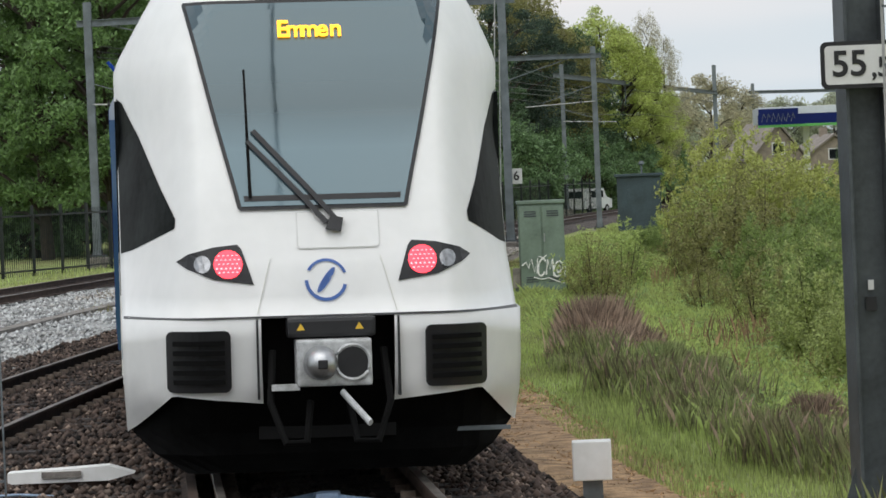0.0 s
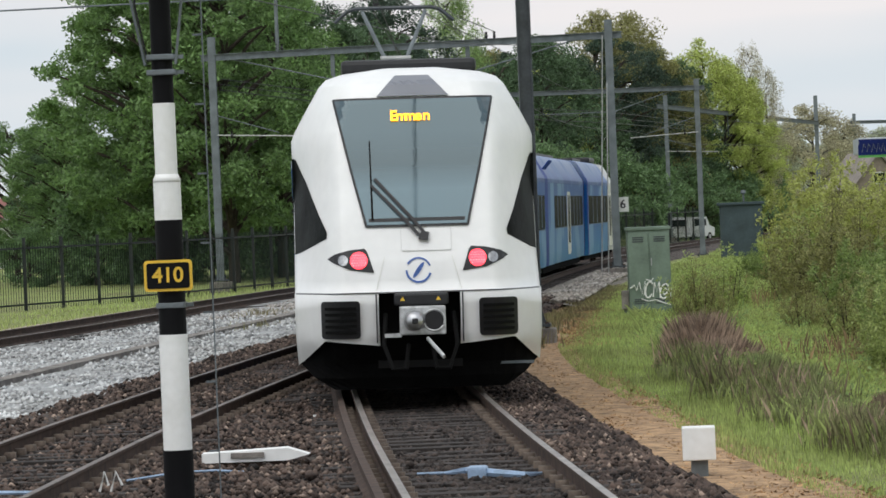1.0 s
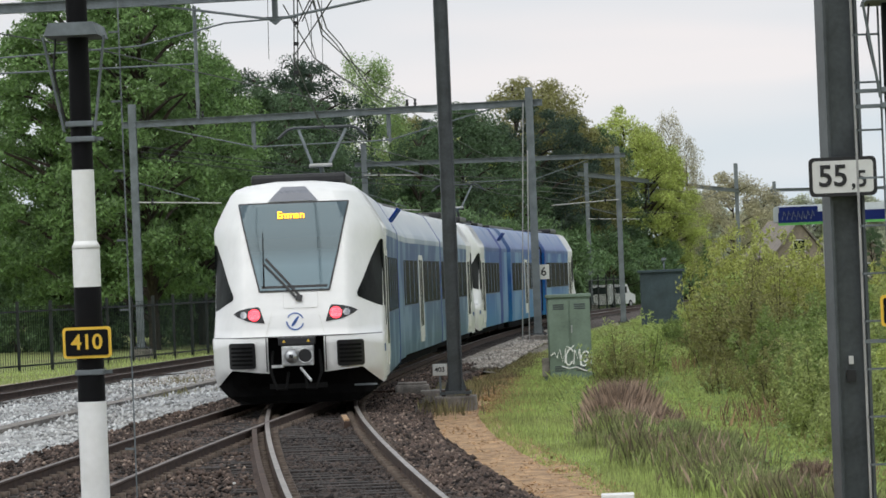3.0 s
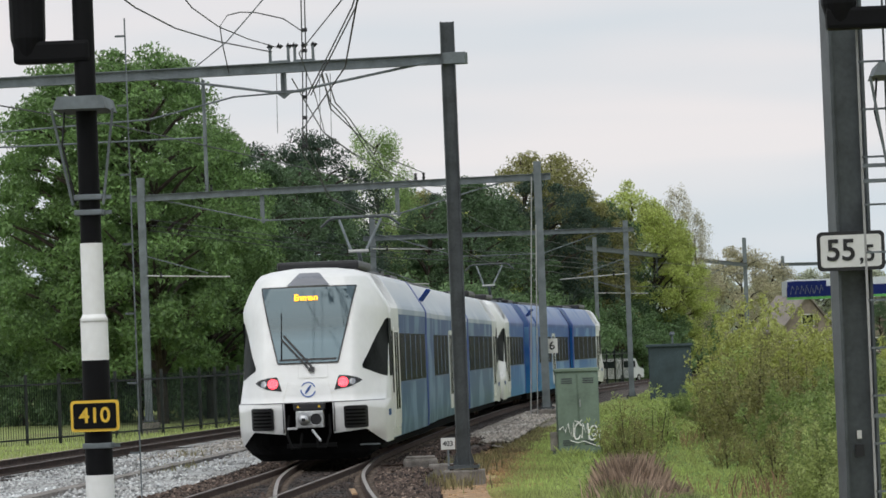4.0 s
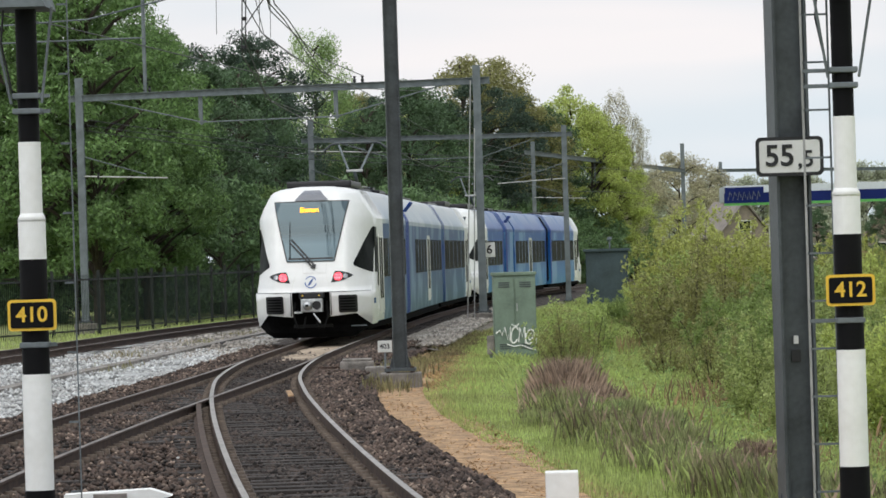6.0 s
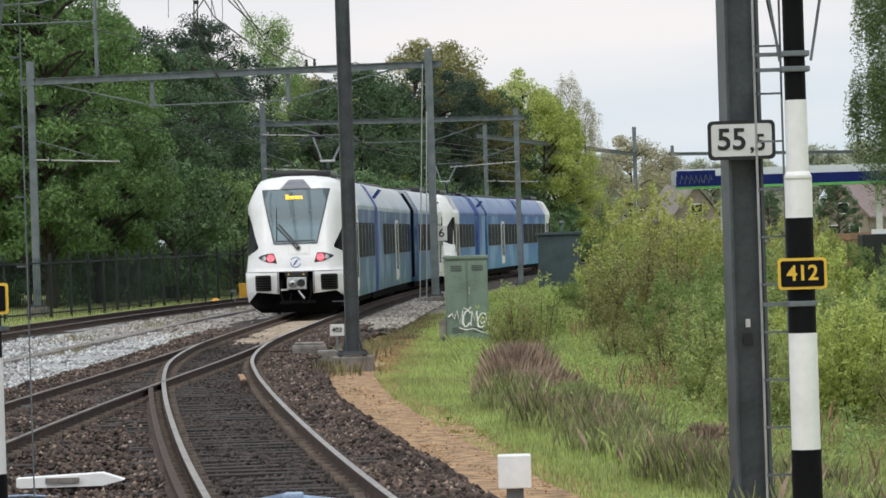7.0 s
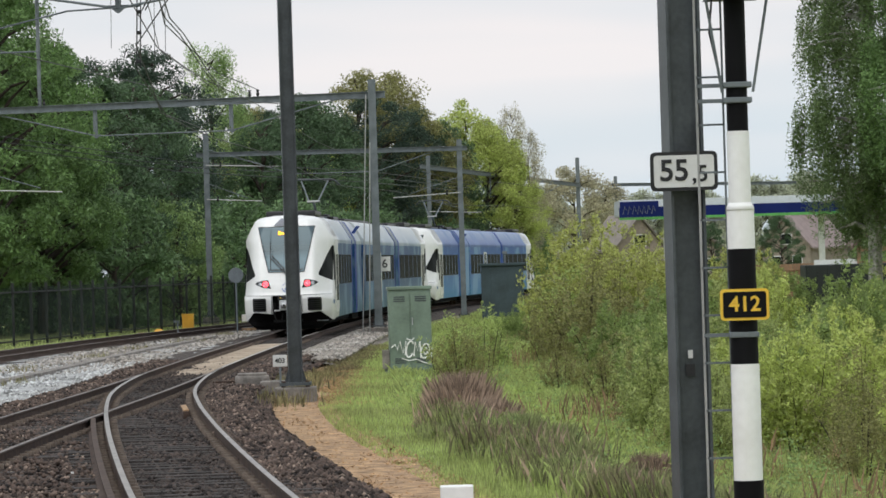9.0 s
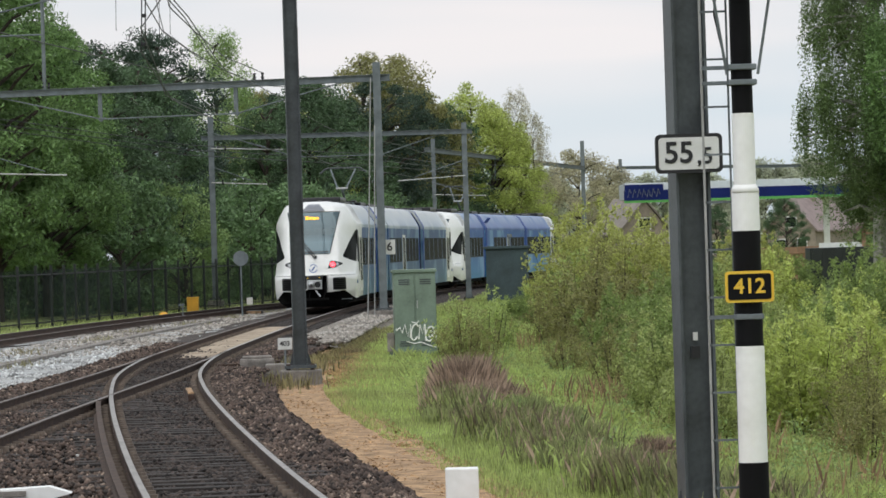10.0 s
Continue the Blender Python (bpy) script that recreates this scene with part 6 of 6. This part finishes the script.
def build_shrubs():
    kinds = {
        "w": make_shrub(101, 3.6, 1.7, "willow", 90, 28, 0.062, "tall loose willow shrub in yellow-green leaf"),
        "f": make_shrub(102, 2.2, 1.3, "fresh", 70, 26, 0.055, "light green leafy shrub on the meadow"),
        "s": make_shrub(103, 2.0, 1.3, "sage", 70, 26, 0.052, "grey-green leafy shrub beside the line"),
        "o": make_shrub(104, 2.0, 1.1, "olive", 46, 14, 0.045, "thin olive-brown shrub with bare twigs"),
        "y": make_shrub(106, 1.6, 0.62, "lime", 22, 8, 0.045, "sparse upright sapling with lime-green leaves"),
        "k": make_shrub(105, 2.4, 1.5, "leafy", 70, 26, 0.06, "mid-green leafy shrub beside the line"),
    }
    spots = [
        ("w", 3.9, 103, 1.10), ("w", 4.9, 100, 1.0), ("w", 5.9, 106, 0.92), ("o", 3.0, 98, 0.9), ("o", 3.7, 97, 1.42), ("o", 4.4, 95, 1.32), ("y", 3.2, 100, 1.7), ("y", 4.1, 99, 1.8), ("k", 5.4, 91, 0.8), ("k", 3.9, 86, 0.7), ("o", 2.6, 82, 0.6), ("k", 6.4, 66, 0.75), ("w", 7.3, 112, 0.85), ("k", 6.2, 96, 0.95), ("s", 7.6, 100, 1.0), ("f", 8.8, 104, 1.0), ("w", 9.5, 118, 0.8),
        ("o", 5.0, 94, 0.95), ("k", 4.9, 80, 0.85), ("s", 4.3, 76, 0.85), ("s", 5.3, 72, 0.95), ("k", 4.1, 68, 0.75), ("s", 3.6, 62, 0.72), ("s", 4.3, 58, 0.7), ("o", 3.3, 74, 0.7), ("s", 3.6, 54, 0.55),
        ("y", 0.15, 85, 1.0), ("o", 0.45, 84, 0.75), ("y", 1.3, 98, 0.9), ("y", 1.0, 92, 1.15),  ("y", 1.6, 106, 0.8), ("k", 2.4, 118, 0.5), ("y", 0.3, 110, 0.5), ("f", 3.4, 130, 0.6), ("k", 4.6, 128, 0.9), ("w", 6.5, 135, 0.7),
        ("f", 5.2, 55, 0.80), ("f", 6.2, 57, 0.88), ("f", 7.2, 54, 0.85), ("w", 7.0, 60, 0.5), ("o", 5.9, 53, 0.7), ("f", 4.75, 60, 0.7), ("k", 8.0, 62, 0.9), ("f", 6.7, 50, 0.72), ("o", 5.3, 48, 0.55), ("s", 6.2, 72, 0.9), ("f", 7.8, 75, 0.8), ("k", 9.2, 82, 0.95), ("f", 10.4, 92, 0.9), ("k", 12.0, 105, 0.9), ("w", 13.5, 112, 0.6), ("f", 11, 76, 0.8), ("f", 12.5, 90, 0.7), ("k", 15, 118, 0.8),
        ("f", 8.6, 47, 0.7), ("s", 9.6, 120, 1.0), ("k", 11.5, 128, 1.0),
    ]
    used = set()
    rng = random.Random(3)
    for k, x, y, f in spots:
        m = pose(x, y, ground_z(x, y), 0, 0, rng.uniform(0, 360))
        ob = kinds[k]
        if k in used:
            ob = copy_thing(ob, m)
        else:
            ob.matrix_world = m
            used.add(k)
        ob.scale = (f, f, f * rng.uniform(0.92, 1.08))


def blades(name, n, place, height, width, tone, label, seed, bend=0.35, centre=None):
    """Grass: n narrow blades; place gives x and y."""
    rng = np.random.default_rng(seed)
    x, y = place(rng, n)
    keep = np.isfinite(x)
    x, y = x[keep], y[keep]
    n = len(x)
    z = np.array([ground_z(a, b) for a, b in zip(x, y)])
    h = height(x, y) * (0.5 + 0.8 * rng.random(n))
    a = rng.random(n) * math.tau
    b = rng.random(n) * math.tau
    if centre:
        b = np.arctan2((y - centre[1]) / 2, x - centre[0]) + rng.normal(0, 0.7, n)
    wx, wy = width * np.cos(a), width * np.sin(a)
    reach = h * bend * rng.random(n)
    bx, by = np.cos(b) * reach, np.sin(b) * reach
    v = np.stack([np.stack([x - wx, y - wy, z - 0.03], 1), np.stack([x + wx, y + wy, z - 0.03], 1), np.stack([x + bx * 0.4 + wx * 0.6, y + by * 0.4 + wy * 0.6, z + h * 0.6], 1), np.stack([x + bx, y + by, z + h], 1)], 1).reshape(-1, 3)
    f = np.arange(len(v)).reshape(-1, 4)
    scatter(name, v, f, tone, label, "grass")


def build_grass():
    edge = lambda y: np.array([bed_x(v) for v in y]) + np.interp(y, [12, 30, 42, 58, 75, 90, 105, 112], [1.4, 1.3, 1.2, 1.25, 1.2, 0.9, 0.4, 0.05])

    def verge(rng, n):
        y = 26 + 90 * rng.random(n) ** 1.4
        return edge(y) - 0.4 + 2.7 * rng.random(n) ** 1.25, y

    blades("verge_grass", 70000, verge, lambda x, y: 0.07 + 0.03 * np.sin(x * 3), 0.008, M["blades"], "short fresh green grass on the verge", 1)

    def field(rng, n):
        y = 32 + 150 * rng.random(n) ** 1.6
        x = edge(y) + 1.2 + (3 + 14 * rng.random(n)) * rng.random(n)
        return x, y

    blades("meadow_grass", 200000, field, lambda x, y: 0.17 + 0.10 * np.sin(x * 1.1 + 0.4 * y) * np.sin(y * 0.31) + 0.05 * np.sin(x * 4.3) * np.sin(y * 1.1), 0.006, M["blades"], "long green meadow grass", 2, 0.9)

    # low leafy herbs in loose patches
    for name, seed, count, tone, label in (("meadow_herbs", 31, 520, "lime", "bright lime-green herbs in the meadow"), ("meadow_weeds", 32, 620, "herb", "soft green leafy weeds in the meadow"), ("meadow_scrub", 33, 300, "olive", "low olive-brown scrub in the meadow")):
        rng = np.random.default_rng(seed)
        y = 36 + 100 * rng.random(count) ** 1.3
        x = edge(y) + 1.5 + 9 * rng.random(count) ** 1.4 + 0.5 * np.sin(y * 0.7 + seed)
        x += np.where((x < 0.2) & (y > 80), 1.3, 0.0)
        r = 0.10 + 0.20 * rng.random(count) ** 2
        v, f = leaf_cloud(rng, [(a, b, ground_z(a, b) + 0.10 + 0.6 * c) for a, b, c in zip(x, y, r)], r * 1.2, 40, 0.028, 1.3)
        scatter(name, v, f, M["leaf_" + tone], label, "herbs")

    def stalks(rng, n):
        c = rng.integers(0, 40, n)
        cy = 40 + 75 * np.random.default_rng(77).random(40)
        cx = edge(cy) + 1.7 + 5.5 * np.random.default_rng(78).random(40)
        return cx[c] + rng.normal(0, 0.16, n), cy[c] + rng.normal(0, 0.5, n)

    blades("dry_stalks", 1300, stalks, lambda x, y: np.full(len(x), 0.45), 0.0022, M["stalk"], "thin red-brown dry stalks in the meadow", 15, 0.35)

    # rushes along the ditch, in overlapping clumps of uneven height
    def reeds(rng, n):
        y = 29 + 30 * rng.random(n)
        return edge(y) + 1.38 + rng.normal(0, 0.26, n) + 0.18 * np.sin(y * 1.1) + 0.10 * np.sin(y * 2.7), y

    uneven = lambda x, y: 0.25 + 0.12 * np.sin(y * 0.9 + 2 * x) + 0.09 * np.sin(y * 2.1 + x * 5) + 0.04 * np.sin(y * 7.3)
    blades("rush_belt", 30000, reeds, uneven, 0.0035, M["rush"], "dark green-brown belt of rushes along the ditch", 3, 0.4)
    blades("dry_rushes", 2800, reeds, lambda x, y: 1.15 * uneven(x, y), 0.003, M["heather"], "dry brown blades among the rushes", 13, 0.5)
    blades("belt_grass", 16000, reeds, lambda x, y: 0.8 * uneven(x, y), 0.0026, M["blades"], "green grass growing through the rushes", 19, 0.6)

    def shoulder_weeds(rng, n):
        y = 84 + 34 * rng.random(n)
        return np.array([bed_x(v) for v in y]) + 0.1 + 0.9 * rng.random(n) ** 1.3 + 0.2 * np.sin(y * 1.9), y

    blades("shoulder_weeds", 7000, shoulder_weeds, lambda x, y: 0.10 + 0.06 * np.sin(y * 1.3), 0.006, M["blades_dull"], "thin weeds at the edge of the gravel", 16, 0.9)

    def path(rng, n):
        y = 26 + 80 * rng.random(n) ** 1.5
        a = np.array([bed_x(v) for v in y])
        return a - 0.25 + (edge(y) - a + 0.35) * rng.random(n), y

    blades("loose_straw", 16000, path, lambda x, y: np.full(len(x), 0.035), 0.025, M["straw"], "loose straw and dry litter on the path", 14, 3.0)
    for seed, x, y, r, h, tone in ((4, 0.34, 60.6, 0.66, 0.80, "heather"), (5, 0.06, 60.2, 0.46, 0.50, "heather"), (6, 0.80, 58.4, 0.52, 0.52, "heather"), (17, 0.48, 58.4, 0.50, 0.40, "heather"), (18, 1.15, 56.0, 0.45, 0.36, "heather"), (7, 1.15, 54.5, 0.40, 0.46, "rush"), (8, 1.55, 50.5, 0.34, 0.46, "rush"), (10, 1.80, 46.5, 0.30, 0.30, "rush"), (11, 2.35, 43.0, 0.30, 0.42, "heather")):
        def tuft(rng, n, x=x, y=y, r=r):
            a, q = rng.random(n) * math.tau, r * rng.random(n) ** 0.5 * (1 + 0.12 * rng.normal(size=n))
            return x + q * np.cos(a), y + q * 2.0 * np.sin(a)

        dome = lambda a, b, h=h, x=x, y=y, r=r: h * np.clip(1.0 - 0.72 * (np.hypot(a - x, (b - y) / 2) / r) ** 2, 0.18, 1.1)
        blades("dry_tuft", 13000, tuft, dome, 0.0021, M[tone], "clump of dry brown-purple tufted grass" if tone == "heather" else "clump of dark green-brown rushes", seed, 0.45)

    def worn(rng, n):
        y = 70 + 26 * rng.random(n)
        return edge(y) - 0.3 + np.abs(rng.normal(0, 0.35, n)) + 0.15 * np.sin(y * 1.1), y

    blades("worn_straw", 9000, worn, lambda x, y: np.full(len(x), 0.05), 0.02, M["straw"], "dry straw worn into the edge of the grass", 20, 2.2)

    def by_fence(rng, n):
        y = 60 + 120 * rng.random(n)
        return np.interp(y, THIRD[:, 1], THIRD[:, 0]) - 3.6 - 5 * rng.random(n), y

    blades("fence_grass", 9000, by_fence, lambda x, y: np.full(len(x), 0.13), 0.015, M["blades"], "grass strip below the fence", 9)

    def weeds(rng, n):
        c = rng.integers(0, 9, n)
        cy = np.array([84, 96, 118, 128, 140, 72, 108, 80, 150.0])[c]
        cx = np.interp(cy, MAIN[:, 1], MAIN[:, 0]) + np.array([-4, -5.2, -4.5, -3.8, -3.5, 1.9 + 0.8, -4.6, 2.6, -3.0])[c]
        return cx + rng.normal(0, 0.3, n), cy + rng.normal(0, 1.6, n)

    blades("ballast_weeds", 3500, weeds, lambda x, y: np.full(len(x), 0.28), 0.012, M["blades_dull"], "sparse weeds growing in the ballast", 12)


# ---- the distance ----
def house(x, y, w, d, eave, ridge, turn, wall, roof, label):
    h = thing("house", pose(x, y, -0.4, 0, 0, turn), label, "house", "houses in the distance")
    part("wall", slab([(-w / 2, 0), (w / 2, 0), (w / 2, eave), (0, ridge - 0.1), (-w / 2, eave)], 0, d), wall, h)
    t = 0.18
    for s in (-1, 1):
        part("roof", slab([(s * (w / 2 + 0.4), eave - 0.35), (0, ridge), (0, ridge + t), (s * (w / 2 + 0.4), eave - 0.35 + t)], -0.35, d + 0.35), roof, h)
    for s in (-1, 1):
        win = part("window", box(s * w * 0.22 - 0.55, s * w * 0.22 + 0.55, -0.05, 0.04, 1.0, 2.3), M["plate_white"], h)
        part("pane", box(s * w * 0.22 - 0.45, s * w * 0.22 + 0.45, -0.07, -0.052, 1.1, 2.2), M["glass"], win)
    win = part("window", box(-0.6, 0.6, -0.05, 0.04, eave + 0.1, eave + 1.2), M["plate_white"], h)
    part("pane", box(-0.5, 0.5, -0.07, -0.052, eave + 0.2, eave + 1.1), M["glass"], win)
    part("chimney", box(-0.35, 0.35, d * 0.5, d * 0.5 + 0.7, ridge - 0.4, ridge + 0.8), wall, h)
    return h


def build_distance():
    c = thing("station_canopy", pose(20.5, 258, 0), "long petrol-station canopy with white, dark blue and green bands", "canopy")
    part("roof_deck", box(-8.2, 8.0, -4, 4, 4.95, 6.0, 0.03), M["canopy_white"], c)
    part("blue_band", box(-8.25, 8.05, -4.04, -4.003, 4.85, 5.52), M["canopy_blue"], c)
    part("green_band", box(-8.25, 8.05, -4.05, -4.003, 4.68, 4.846), M["canopy_green"], c)
    part("low_fascia", box(-8.2, -5.6, -4.1, -4.052, 4.86, 5.9), M["canopy_blue"], c, "dark blue fascia end")
    bm = bmesh.new()
    rng = random.Random(6)
    for k in range(7):
        x = -8.0 + k * 0.32
        tube([(x, -4.12, 5.05), (x + 0.14, -4.12, 5.6), (x + 0.24, -4.12, 5.1 + 0.3 * rng.random())], 0.03, 4, bm)
    part("scrawl", bm, M["galv"], c, "faded grey scrawl")
    for x in (-5.0, 0.2, 5.5):
        part("pillar", box(x - 0.2, x + 0.2, -2, -1.6, -0.5, 4.95), M["plate_white"], c)
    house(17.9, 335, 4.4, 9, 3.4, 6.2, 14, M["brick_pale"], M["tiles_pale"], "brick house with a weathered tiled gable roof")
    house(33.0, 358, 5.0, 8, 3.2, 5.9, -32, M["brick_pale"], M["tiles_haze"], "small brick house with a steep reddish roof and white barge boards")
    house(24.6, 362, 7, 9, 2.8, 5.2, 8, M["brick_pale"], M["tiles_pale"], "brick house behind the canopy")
    house(-45.0, 255, 9, 8, 2.2, 4.6, 75, M["plate_white"], M["tiles_red"], "white house with a red tiled roof behind the fence")
    house(-1.2, 345, 6, 8, 2.6, 4.3, 60, M["brick"], M["tiles_red"], "red-roofed house behind the trees")
    # plank fence, parked vehicles, dark container
    f = thing("plank_fence", pose(0, 0, 0), "weathered orange-brown plank fence", "fence")
    me = bpy.data.meshes.new("plank")
    b = box(-0.11, 0.11, -0.02, 0.02, -0.5, 1.55, 0.008)
    b.to_mesh(me)
    b.free()
    me.materials.append(M["planks"])
    for k in range(46):
        ob = new("plank", me)
        ob.parent = f
        ob.matrix_local = pose(17.2 + k * 0.235, 205 + 0.02 * k, random.uniform(-0.02, 0.02))
    for z in (0.2, 1.2):
        part("fence_rail", box(17.1, 27.8, 205.06, 205.6, z, z + 0.08), M["planks"], f)
    for x, y, turn, tone, label in ((20.0, 190, 80, "car_white", "pale grey parked delivery van"), (1.0, 256, 60, "car_white", "white parked van behind the fence")):
        v = thing("van", pose(x, y, -0.4, 0, 0, turn) @ Matrix.Scale(1.0 if x > 10 else 0.75, 4), label, "van", "parked vehicles")
        part("body", slab([(-2.4, 0.35), (2.4, 0.35), (2.45, 1.1), (1.5, 1.35), (1.0, 2.1), (-2.35, 2.15)], -0.95, 0.95), M[tone], v)
        for s in (-1, 1):
            part("side_window", box(-1.2, 0.9, s * 0.955 - 0.005, s * 0.955 + 0.005, 1.3, 1.9), M["glass"], v)
            for wx in (-1.5, 1.5):
                w = part("wheel", tube([(wx, s * 0.75, 0.34), (wx, s * 0.97, 0.34)], 0.34, 16), M["rubber"], v)
                part("rim", tube([(wx, s * 0.972, 0.34), (wx, s * 0.985, 0.34)], 0.2, 12), M["steel"], w)
        part("rear_window", box(-2.42, -2.38, -0.7, 0.7, 1.3, 1.9), M["glass"], v)
    d = thing("container", pose(18.1, 160, 0), "dark green container behind the bushes", "container")
    part("body", box(-2.6, 3.5, 0, 2.2, -0.5, 1.6, 0.03), M["fence"], d)
    for k in range(14):
        part("rib", box(-2.5 + k * 0.43, -2.35 + k * 0.43, -0.05, -0.003, -0.4, 1.5), M["fence"], d)
    s = thing("shelter", pose(23.4, 194, 0), "wooden shelter with a brown pitched roof", "shelter")
    part("roof", slab([(-2.2, 2.2), (0.6, 4.3), (3.4, 2.2), (3.4, 2.4), (0.6, 4.5), (-2.2, 2.4)], 0, 3.5), M["tiles"], s)
    for x in (-1.8, 3.0):
        part("post", box(x - 0.09, x + 0.09, 0.2, 0.4, -0.5, 2.5), M["planks"], s)
    part("beam", box(-1.8, 3.0, 0.2, 0.4, 2.1, 2.35), M["planks"], s)


build_ground()
build_portals()
build_wires()
build_signal(-4.0, 29.6, "410", 1, -1)
build_signal(2.375, 29.6, "412", -1, -1)
build_train()
build_cabinet()
build_small_things()
build_trees()
build_shrubs()
build_grass()
build_distance()
build_stones()
build_fence()
build_tracks()
motions()
